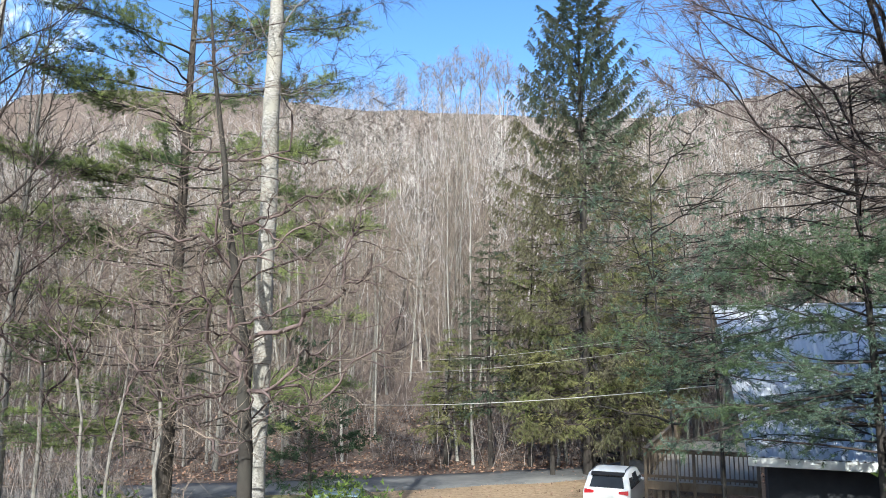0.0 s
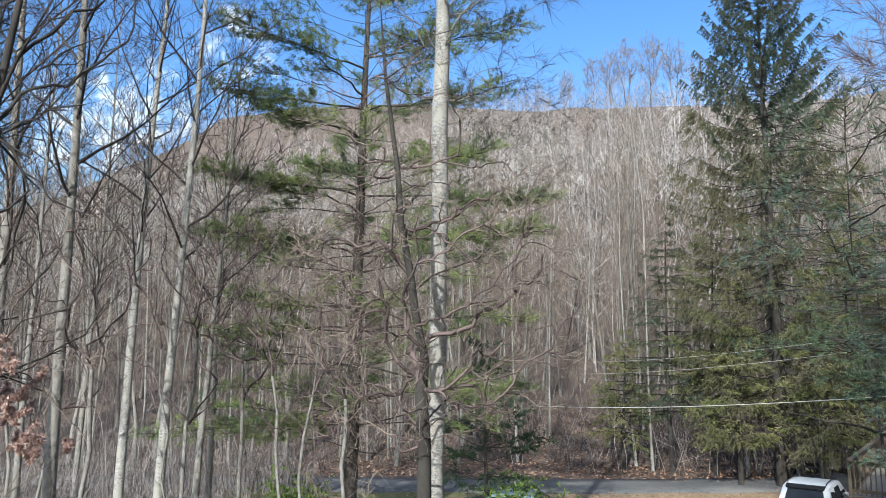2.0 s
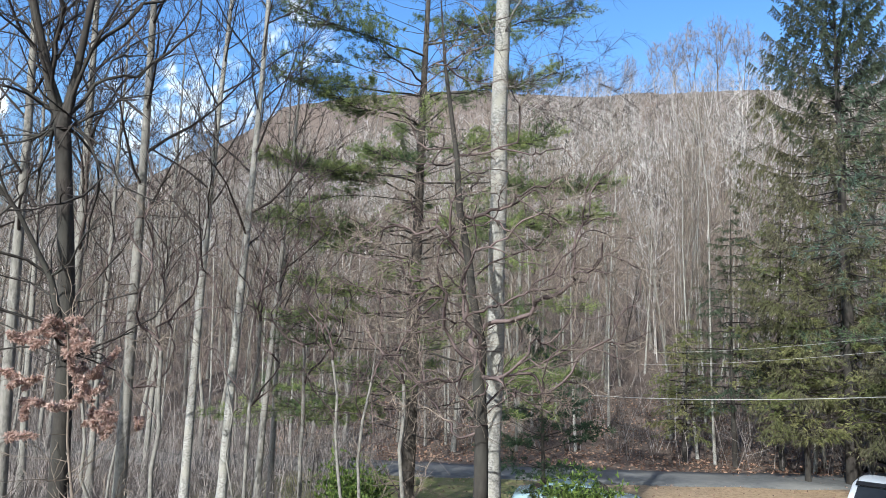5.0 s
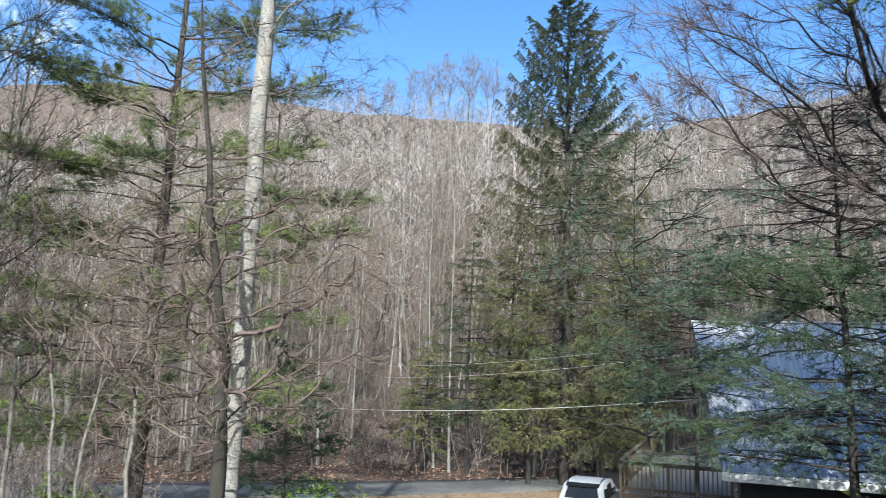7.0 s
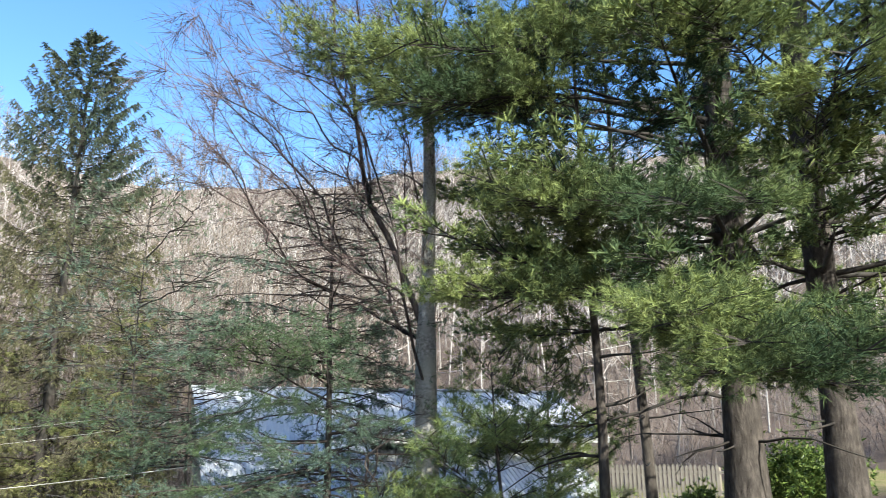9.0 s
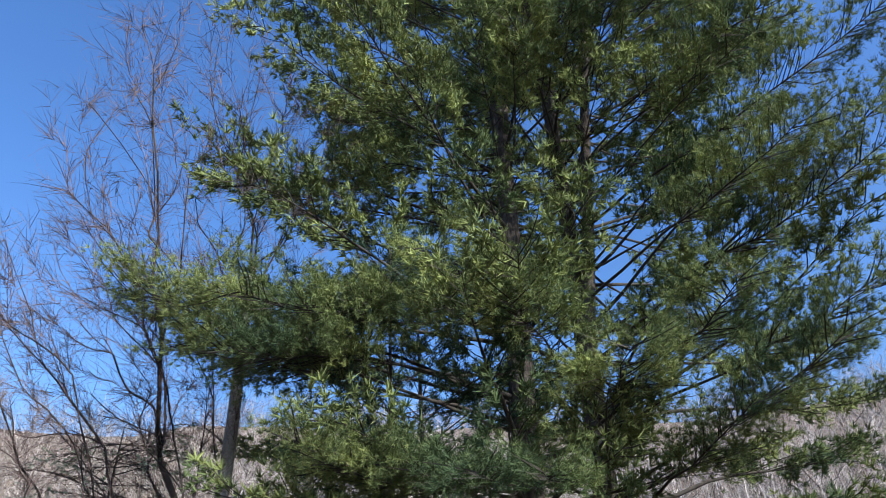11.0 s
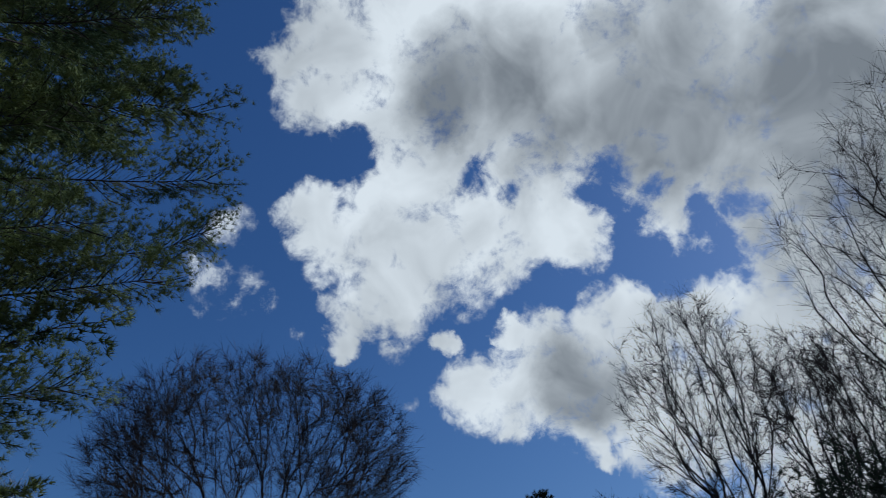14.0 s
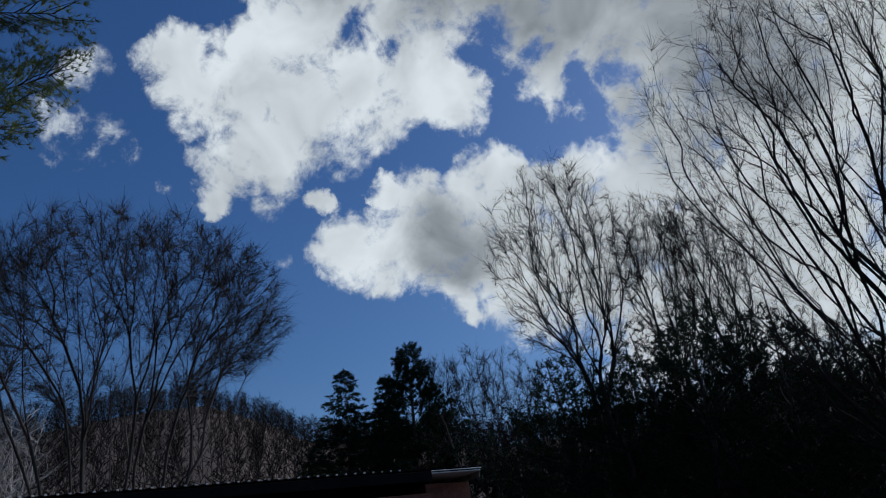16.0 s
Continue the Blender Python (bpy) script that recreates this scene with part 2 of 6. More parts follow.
M_DECK = material("weathered_timber", (0.20, 0.165, 0.13), (0.40, 0.35, 0.29), 5.0, 0.85, 0.4, stretch=(0.4, 1, 1), third=(0.26, 0.25, 0.23), third_scale=1.5)
M_RAIL = material("brown_timber", (0.085, 0.058, 0.036), (0.21, 0.155, 0.105), 5.0, 0.85, 0.4, stretch=(1, 1, 0.3), third=(0.17, 0.14, 0.11), third_scale=1.5)
M_FENCE = material("grey_fence_timber", (0.10, 0.09, 0.08), (0.22, 0.20, 0.18), 5.0, 0.85, 0.4, stretch=(1, 1, 0.3))
M_TRIM = material("white_trim", (0.66, 0.66, 0.65), (0.80, 0.80, 0.79), 3.0, 0.5)
M_CAR_WHITE = material("white_car_paint", (0.72, 0.73, 0.75), (0.80, 0.81, 0.82), 1.0, 0.25, spec=0.6)
M_CAR_BLUE = material("pale_blue_car_paint", (0.26, 0.38, 0.44), (0.34, 0.46, 0.52), 1.0, 0.22, metal=0.3, spec=0.6)
M_GLASS = material("car_glass", (0.010, 0.014, 0.02), (0.02, 0.026, 0.034), 1.0, 0.08, spec=0.35)
M_TYRE = material("tyre_rubber", (0.012, 0.012, 0.013), (0.025, 0.025, 0.026), 6.0, 0.8)
M_CHROME = material("rim_alloy", (0.45, 0.46, 0.48), (0.6, 0.6, 0.62), 4.0, 0.3, metal=0.8)
M_LAMP_RED = material("red_lamp_plastic", (0.35, 0.012, 0.015), (0.5, 0.02, 0.025), 4.0, 0.25)
M_WIRE = material("cable", (0.45, 0.43, 0.40), (0.60, 0.58, 0.54), 4.0, 0.6)
M_BLACK = material("black_steel", (0.012, 0.012, 0.014), (0.03, 0.03, 0.032), 4.0, 0.6)
M_BRICK = material("red_brick", (0.16, 0.065, 0.045), (0.28, 0.12, 0.085), 7.0, 0.9, 0.5)
M_STONE = material("pale_stone", (0.30, 0.28, 0.25), (0.52, 0.49, 0.45), 4.0, 0.9, 0.6)


def ground_material():
    """Leaf litter with grass where the lawn is and bare tan earth in the yard."""
    m = bpy.data.materials.new("ground")
    m.use_nodes = True
    n, l = m.node_tree.nodes, m.node_tree.links
    b = n["Principled BSDF"]
    b.inputs["Roughness"].default_value = 0.95
    b.inputs["Specular IOR Level"].default_value = 0.1
    tc = n.new("ShaderNodeTexCoord")

    def nz(scale, detail=8.0):
        t = n.new("ShaderNodeTexNoise")
        t.inputs["Scale"].default_value, t.inputs["Detail"].default_value, t.inputs["Roughness"].default_value = scale, detail, 0.7
        l.new(tc.outputs["Object"], t.inputs["Vector"])
        return t.outputs["Fac"]

    def ramp(f, c1, c2, a=0.35, z=0.65):
        r = n.new("ShaderNodeValToRGB")
        r.color_ramp.elements[0].position, r.color_ramp.elements[1].position = a, z
        r.color_ramp.elements[0].color, r.color_ramp.elements[1].color = (*c1, 1), (*c2, 1)
        l.new(f, r.inputs["Fac"])
        return r.outputs["Color"]

    def mix(f, a, c):
        x = n.new("ShaderNodeMix")
        x.data_type = "RGBA"
        l.new(f, x.inputs["Factor"]), l.new(a, x.inputs["A"]), l.new(c, x.inputs["B"])
        return x.outputs["Result"]

    def patch(x, y, rad, soft):
        d = n.new("ShaderNodeVectorMath")
        d.operation = "DISTANCE"
        s = n.new("ShaderNodeVectorMath")
        s.operation = "MULTIPLY"
        s.inputs[1].default_value = (1, 1, 0)
        l.new(tc.outputs["Object"], s.inputs[0])
        l.new(s.outputs["Vector"], d.inputs[0])
        d.inputs[1].default_value = (x, y, 0)
        a = n.new("ShaderNodeMath")
        a.operation = "MULTIPLY_ADD"
        l.new(nz(0.5), a.inputs[0])
        a.inputs[1].default_value = soft * 2
        l.new(d.outputs["Value"], a.inputs[2])
        r = n.new("ShaderNodeMapRange")
        r.inputs["From Min"].default_value, r.inputs["From Max"].default_value = rad + soft * 1.6, rad
        l.new(a.outputs[0], r.inputs["Value"])
        return r.outputs["Result"]

    litter = mix(nz(0.9, 3.0), ramp(nz(9.0), (0.05, 0.038, 0.033), (0.19, 0.148, 0.128)), ramp(nz(14.0), (0.085, 0.064, 0.054), (0.24, 0.185, 0.155)))
    tan = ramp(nz(5.0), (0.24, 0.17, 0.105), (0.42, 0.31, 0.21))
    grass = mix(ramp(nz(1.3), (0, 0, 0), (0.75, 0.75, 0.75)), ramp(nz(24.0), (0.09, 0.12, 0.03), (0.20, 0.225, 0.075)), tan)
    col = mix(patch(3, 29, 8.6, 0.7), litter, tan)
    col = mix(patch(-9, 27, 8.5, 1.0), col, grass)
    col = mix(patch(22, 16, 9.0, 2.0), col, grass)
    l.new(col, b.inputs["Base Color"])
    bp = n.new("ShaderNodeBump")
    bp.inputs["Strength"].default_value, bp.inputs["Distance"].default_value = 0.8, 0.08
    l.new(nz(12.0), bp.inputs["Height"])
    l.new(bp.outputs["Normal"], b.inputs["Normal"])
    return m


M_GROUND = ground_material()


# ---- mesh helpers ----
def mesh_from(name, verts, faces, mats, smooth=True, slots=None):
    """A mesh out of arrays: verts (n, 3), faces a list of (k, 3) or (k, 4) index arrays."""
    me = bpy.data.meshes.new(name)
    verts = np.asarray(verts, dtype=np.float32)
    loops = np.concatenate([f.ravel() for f in faces]).astype(np.int32)
    sizes = np.concatenate([np.full(len(f), f.shape[1]) for f in faces]).astype(np.int32)
    me.vertices.add(len(verts)), me.loops.add(len(loops)), me.polygons.add(len(sizes))
    me.vertices.foreach_set("co", verts.ravel())
    me.loops.foreach_set("vertex_index", loops)
    me.polygons.foreach_set("loop_start", np.concatenate([[0], np.cumsum(sizes)[:-1]]).astype(np.int32))
    me.polygons.foreach_set("loop_total", sizes)
    me.polygons.foreach_set("use_smooth", np.full(len(sizes), smooth))
    for m in mats:
        me.materials.append(m)
    me.update(calc_edges=True)
    return me


def part(name, me, parent, label=""):
    ob = new(name, me)
    ob.parent = parent
    if label:
        ob["label"] = label
    return ob


class Shape:
    """Collects tubes, boxes and triangles, and makes one mesh out of them."""

    def __init__(self):
        self.tubes, self.verts, self.faces, self.count = {}, [], [], 0

    def add(self, v, *faces):
        self.verts.append(np.asarray(v, dtype=float))
        self.faces += [np.asarray(f) + self.count for f in faces]
        self.count += len(v)

    def tube(self, pts, rad, sides):
        self.tubes.setdefault((len(pts), sides), []).append((pts, rad))

    def box(self, lo, hi, m=None, bevel=0.0):
        lo, hi = np.array(lo, float), np.array(hi, float)
        b = min(bevel, *(0.45 * (hi - lo))) if bevel else 0
        if not b:
            v = np.array([[(lo, hi)[i][0], (lo, hi)[j][1], (lo, hi)[k][2]] for i in (0, 1) for j in (0, 1) for k in (0, 1)])
            f = np.array([[0, 1, 3, 2], [4, 6, 7, 5], [0, 4, 5, 1], [2, 3, 7, 6], [0, 2, 6, 4], [1, 5, 7, 3]])
            self.add(moved(v, m), f)
            return
        c, h = (lo + hi) / 2, (hi - lo) / 2
        v, ids = [], {}
        for sx in (-1, 1):
            for sy in (-1, 1):
                for sz in (-1, 1):
                    for ax in range(3):
                        p = c + np.array([sx, sy, sz]) * (h - b)
                        p[ax] += (sx, sy, sz)[ax] * b
                        ids[sx, sy, sz, ax] = len(v)
                        v.append(p)
        quads, tris = [], []
        for ax in range(3):
            a1, a2 = [k for k in range(3) if k != ax]
            for s in (-1, 1):
                q = []
                for u, w in ((-1, -1), (1, -1), (1, 1), (-1, 1)):
                    k = [0, 0, 0]
                    k[ax], k[a1], k[a2] = s, u, w
                    q.append(ids[(*k, ax)])
                quads.append(q if (s > 0) == (ax != 1) else q[::-1])
            for u in (-1, 1):
                for w in (-1, 1):
                    k0, k1 = [0, 0, 0], [0, 0, 0]
                    k0[ax], k0[a1], k0[a2] = -1, u, w
                    k1[ax], k1[a1], k1[a2] = 1, u, w
                    q = [ids[(*k0, a1)], ids[(*k1, a1)], ids[(*k1, a2)], ids[(*k0, a2)]]
                    quads.append(q if (u * w > 0) == (ax == 1) else q[::-1])
        for sx in (-1, 1):
            for sy in (-1, 1):
                for sz in (-1, 1):
                    t = [ids[sx, sy, sz, k] for k in range(3)]
                    tris.append(t if sx * sy * sz > 0 else t[::-1])
        self.add(moved(np.array(v), m), np.array(quads), np.array(tris))

    def prism(self, outline, depth, m=None):
        """An outline in the x-z plane carried along y from 0 to depth."""
        n = len(outline)
        v = np.array([(x, 0, z) for x, z in outline] + [(x, depth, z) for x, z in outline])
        q = np.array([[i, (i + 1) % n, n + (i + 1) % n, n + i] for i in range(n)])
        self.add(moved(v, m), q, np.array([list(range(n))[::-1]]), np.array([list(range(n, 2 * n))]))

    def flush(self):
        for (n, k), items in self.tubes.items():
            p = np.array([i[0] for i in items])
            r = np.array([i[1] for i in items])
            t = np.gradient(p, axis=1)
            if k == 1:
                # slivers for the finest twigs: two edges that meet in a point
                rnd = np.random.default_rng(n).normal(0, 1, (len(items), 1, 3))
                a = np.cross(t, rnd)
                a /= np.linalg.norm(a, axis=2, keepdims=True) + 1e-9
                a *= r[:, :, None]
                ring = np.concatenate([np.stack([p[:, :-1] - a[:, :-1], p[:, :-1] + a[:, :-1]], 2).reshape(len(items), -1, 3), p[:, -1:]], 1)
                base = (np.arange(len(items)) * (2 * n - 1))[:, None]
                i = 2 * np.arange(n - 2)
                if n > 2:
                    q = np.stack([i, i + 1, i + 3, i + 2], -1)
                    self_q = (base[:, :, None] + q[None]).reshape(-1, 4)
                e = 2 * (n - 2)
                tri = base + np.array([[e, e + 1, e + 2]])
                self.add(ring.reshape(-1, 3), *((self_q, tri) if n > 2 else (tri,)))
                continue
            t /= np.linalg.norm(t, axis=2, keepdims=True) + 1e-9
            ref = np.where(np.abs(t[:, :1, 2:3]) > 0.8, np.array([1.0, 0.03, 0]), np.array([0.02, 0, 1.0]))
            a = np.cross(t, ref)
            a /= np.linalg.norm(a, axis=2, keepdims=True) + 1e-9
            b = np.cross(t, a)
            ang = np.arange(k) * 2 * np.pi / k
            ring = p[:, :, None] + r[:, :, None, None] * (a[:, :, None] * np.cos(ang)[:, None] + b[:, :, None] * np.sin(ang)[:, None])
            base = (np.arange(len(items)) * n * k)[:, None, None]
            i, j = np.arange(n - 1)[:, None] * k, np.arange(k)
            q = np.stack([i + j, i + (j + 1) % k, i + k + (j + 1) % k, i + k + j], -1)
            q = (base[..., None] + q).reshape(-1, 4)
            self.add(ring.reshape(-1, 3), q)
        self.tubes = {}

    def arrays(self):
        self.flush()
        return np.concatenate(self.verts), self.faces

    def mesh(self, name, mat, smooth=True):
        v, f = self.arrays()
        return mesh_from(name, v, f, [mat], smooth)


def moved(v, m):
    if m is None:
        return v
    m = np.array(m)
    return np.asarray(v) @ m[:3, :3].T + m[:3, 3]


def unit(v):
    v = np.asarray(v, float)
    return v / (np.linalg.norm(v) + 1e-9)


def turned(rng, d, angle, roll):
    """The direction d bent aside by an angle, towards a roll about it."""
    ref = np.array([0, 0, 1.0]) if abs(d[2]) < 0.9 else np.array([1.0, 0, 0])
    a = unit(np.cross(d, ref))
    b = np.cross(d, a)
    return d * math.cos(angle) + (a * math.cos(roll) + b * math.sin(roll)) * math.sin(angle)


def limb_path(rng, start, d, length, segs, wobble, lift):
    """A wandering line; lift bends it up (or down) on its way."""
    step = length / segs
    pts, d = [np.array(start, float)], unit(d)
    kicks = rng.normal(0, wobble, (segs, 3))
    for i in range(segs):
        d = unit(d + kicks[i] + np.array([0, 0, lift / segs]))
        pts.append(pts[-1] + d * step)
    return np.array(pts), d


def needles(rng, pos, way_out, count, length, width, spread, droop=0.0):
    """Thin triangles in tufts: one tuft at each place, round its direction."""
    n = len(pos)
    d = np.repeat(way_out, count, 0) + rng.normal(0, spread, (n * count, 3))
    d[:, 2] -= droop
    d /= np.linalg.norm(d, axis=1, keepdims=True) + 1e-9
    p = np.repeat(pos, count, 0)
    side = np.cross(d, rng.normal(0, 1, (n * count, 3)))
    side /= np.linalg.norm(side, axis=1, keepdims=True) + 1e-9
    ln = length * rng.uniform(0.6, 1.15, (n * count, 1))
    v = np.stack([p - side * width / 2, p + side * width / 2, p + d * ln], 1).reshape(-1, 3)
    return v, np.arange(len(v)).reshape(-1, 3)


# ---- the lie of the land ----
RIDGE_AZ = [-180, -120, -80, -60, -48, -41, -37, -33, -30.5, -26.7, -20, -12.8, -8, -1.6, 5, 18, 22, 30, 35, 48, 60, 87, 99, 105, 111, 116.4, 118.4, 124, 130, 134, 140, 160, 180]
RIDGE_EL = [6, 6, 5.5, 6, 8.2, 10.4, 13.2, 15.3, 17.1, 18.1, 19.1, 19.3, 18.9, 18.4, 18.2, 17.5, 18.1, 18.9, 19.9, 20.1, 20.4, 19.1, 14.6, 15.9, 16.4, 14.8, 13.5, 12.3, 11.9, 11.0, 10.6, 10.4, 6]
FAR_AZ = [-180, -60, -40, -30, -22, -12, 0, 20, 40, 60, 90, 110, 130, 160, 180]
FAR_R = [260, 420, 420, 380, 290, 215, 195, 195, 200, 190, 210, 330, 300, 260, 260]
FLOOR_AZ = [-180, -120, -70, -50, 30, 40, 50, 66, 90, 130, 180]
FLOOR_Z = [4.5, 4.0, 1.0, 0.0, 0.0, 1.4, 3.3, 4.8, 4.8, 4.6, 4.5]


def ground_z(x, y):
    x, y = np.asarray(x, float), np.asarray(y, float)
    r, az = np.hypot(x, y), np.degrees(np.arctan2(x, y))
    floor = np.interp(az, FLOOR_AZ, FLOOR_Z)
    near = 4.4 + (floor - 4.4) * np.clip((r - 4) / 17, 0, 1) ** 0.9
    far = np.interp(az, FAR_AZ, FAR_R)
    top = 6.1 + far * np.tan(np.radians(np.interp(az, RIDGE_AZ, RIDGE_EL)))
    s = np.clip((r - 43) / (far - 43), 0, 1)
    s2 = 0.12 * s + 0.88 * (s ** 1.08) - 0.03 * np.sin(s * 6.3)
    s2 = np.where(s >= 1, 1.0, s2)
    over = np.clip((r - far) / 600, 0, 1)
    bumps = 1.2 * np.sin(x * 0.07 + 1.3) * np.cos(y * 0.06) + 0.5 * np.sin(x * 0.21) * np.sin(y * 0.17 + 2)
    return near + (top - near) * s2 * (1 - 0.75 * over) + bumps * np.clip((r - 44) / 40, 0, 1) * (1 - over) \
        + 0.05 * np.sin(x * 0.9 + np.sin(y * 0.7)) * np.sin(y * 1.1)


def build_ground():
    rings = np.concatenate([np.linspace(0.6, 60, 75), 60 * 1.032 ** np.arange(1, 70), [650, 900, 1400, 2200, 3400]])
    az = np.radians(np.arange(0, 360, 1.8))
    rr, aa = np.meshgrid(rings, az, indexing="ij")
    x, y = (rr * np.sin(aa)).ravel(), (rr * np.cos(aa)).ravel()
    v = np.stack([x, y, ground_z(x, y)], 1)
    v = np.concatenate([v, [[0, 0, 4.4]]])
    na, nr = len(az), len(rings)
    i, j = np.arange(nr - 1)[:, None] * na, np.arange(na)[None]
    q = np.stack([i + j, i + na + j, i + na + (j + 1) % na, i + (j + 1) % na], -1).reshape(-1, 4)
    cap = np.stack([np.full(na, nr * na), np.arange(na), (np.arange(na) + 1) % na], 1)
    me = mesh_from("ground", v, [q, cap], [M_GROUND])
    tagged(new("ground", me), "rolling ground of brown leaf litter, thin lawn and bare earth", "ground", kind="structure")


build_ground()


def ground_at(az, dist, dz=0.0):
    p = at(az, dist, 0)
    p.z = float(ground_z(p.x, p.y)) + dz
    return p


# ---- bare trees ----
def bare_tree(seed, height, radius, spec):
    """Meshes for the trunk, the limbs and the twigs of a leafless tree that stands at the origin."""
    rng = np.random.default_rng(seed)
    levels = [Shape(), Shape(), Shape()]
    lean = np.array([*spec.get("lean", (0, 0)), 1.0])

    def grow(start, d, length, r, lev, tip=0.25):
        segs = spec["segs"][lev]
        pts, _ = limb_path(rng, start, d, length, segs, spec["wobble"][lev], spec["lift"][lev])
        t = np.linspace(0, 1, segs + 1)
        rad = r * (1 - (1 - tip) * t ** 0.9)
        if lev == 0:
            rad = rad * (1 + 0.55 * np.exp(-t * length / 0.45))
        rad = np.maximum(rad, spec.get("thin", 0.003))
        levels[min(lev, 2)].tube(pts, rad, (9, 5, 3, 1, 1)[lev] if not spec.get("low") else (6, 3, 1, 1, 1)[lev])
        if lev + 1 >= len(spec["kids"]) + 1:
            return
        n = spec["kids"][lev]
        n = max(1, int(round(n * rng.uniform(0.8, 1.2) * (1 if lev == 0 else min(1.3, length / spec["ref"][lev])))))
        lo = spec["start"][lev]
        roll = rng.uniform(0, 6.3)
        for i in range(n):
            u = lo + (1 - lo) * ((i + rng.uniform(0.1, 0.9)) / n)
            k = min(int(u * segs), segs - 1)
            p = pts[k] + (pts[k + 1] - pts[k]) * (u * segs - k)
            dd = unit(pts[k + 1] - pts[k])
            roll += 2.4 + rng.normal(0, 0.5)
            ang = radians(spec["angle"][lev] * rng.uniform(0.75, 1.25) * (1 - spec.get("narrow", 0.35) * u))
            rel = (u - lo) / (1 - lo + 1e-6)
            shape = spec["profile"](rel) if lev == 0 else 1 - 0.55 * rel
            ln = spec["length"][lev] * (length if lev else height) * shape * rng.uniform(0.7, 1.25)
            rr = np.interp(u, t, rad) * spec["thinner"][lev] * rng.uniform(0.75, 1.1)
            grow(p, turned(rng, dd, ang, roll), ln, rr, lev + 1)

    if spec.get("stems"):
        for i in range(spec["stems"]):
            a = i * 2 * math.pi / spec["stems"] + rng.normal(0, 0.4)
            tilt = spec["spread"] * math.sqrt(rng.uniform(0.0, 1.0))
            d = unit([math.cos(a) * tilt, math.sin(a) * tilt, 1.0])
            grow(np.array([math.cos(a), math.sin(a), 0]) * spec.get("ring", 0.2) - np.array([0, 0, 0.2]), d,
                 height * (rng.uniform(0.97, 1.02) if spec.get("even") else rng.uniform(0.9, 1.04)) * (1 - spec.get("dome", 0.1) * (tilt / spec["spread"]) ** 2), radius * rng.uniform(0.7, 1.1), 0, 0.15)
    else:
        grow(np.array([0, 0, -0.3]), unit(lean), height, radius, 0, spec.get("tip", 0.12))
    for z0, end in spec.get("reach_out", ()):
        e = np.array(end, float) - np.array([0, 0, z0])
        grow(np.array([0, 0, z0]), unit(e), float(np.linalg.norm(e)), radius * spec.get("reach_r", 0.17), 1)
    return levels


def plant_bare(name, seed, height, radius, spec, place, turn, label, bark, twig, group=""):
    lv = bare_tree(seed, height, radius, spec)
    tree = new(name)
    tree.matrix_world = Matrix.Translation(place) @ pose(0, 0, 0, 0, 0, turn)
    for nm, s, m in zip(("trunk", "limb_work", "crown"), lv, (bark, spec.get("limb_bark", bark), twig)):
        if s.tubes or s.verts:
            part(nm, s.mesh(nm, m), tree)["kind"] = "" if nm == "trunk" else "stuff"
    return tagged(tree, label, "tree", group)


DOME = lambda u: 0.45 + 0.75 * math.sin(math.pi * min(1, u * 0.85 + 0.12)) - 0.35 * u
TALL = dict(segs=(9, 6, 4, 2), wobble=(0.03, 0.11, 0.16, 0.2), lift=(0.05, 0.5, 0.35, 0.2), kids=(30, 9, 7), start=(0.42, 0.2, 0.15),
            angle=(58, 48, 45), length=(0.18, 0.42, 0.5), thinner=(0.42, 0.5, 0.5), ref=(1, 2.2, 0.9), profile=DOME, thin=0.006)
POLE = dict(TALL, kids=(28, 9, 7), start=(0.5, 0.2, 0.15), length=(0.16, 0.45, 0.5), ref=(1, 2.0, 0.9))
EDGE = dict(TALL, low=True, wobble=(0.05, 0.13, 0.18, 0.2), kids=(26, 7, 4), segs=(7, 4, 2, 1), start=(0.18, 0.15, 0.2), thin=0.007, ref=(1, 2.0, 0.9), length=(0.18, 0.5, 0.6))
SCRAGGY = dict(TALL, segs=(10, 9, 6, 3), wobble=(0.06, 0.2, 0.22, 0.22), lift=(0.0, 0.30, 0.25, 0.1), kids=(40, 14, 12), start=(0.10, 0.15, 0.1),
               angle=(82, 50, 48), narrow=0.25, length=(0.34, 0.38, 0.45), thinner=(0.45, 0.55, 0.55), ref=(1, 3.0, 1.2), profile=lambda u: 1.0 - 0.45 * u, thin=0.0052, tip=0.25)


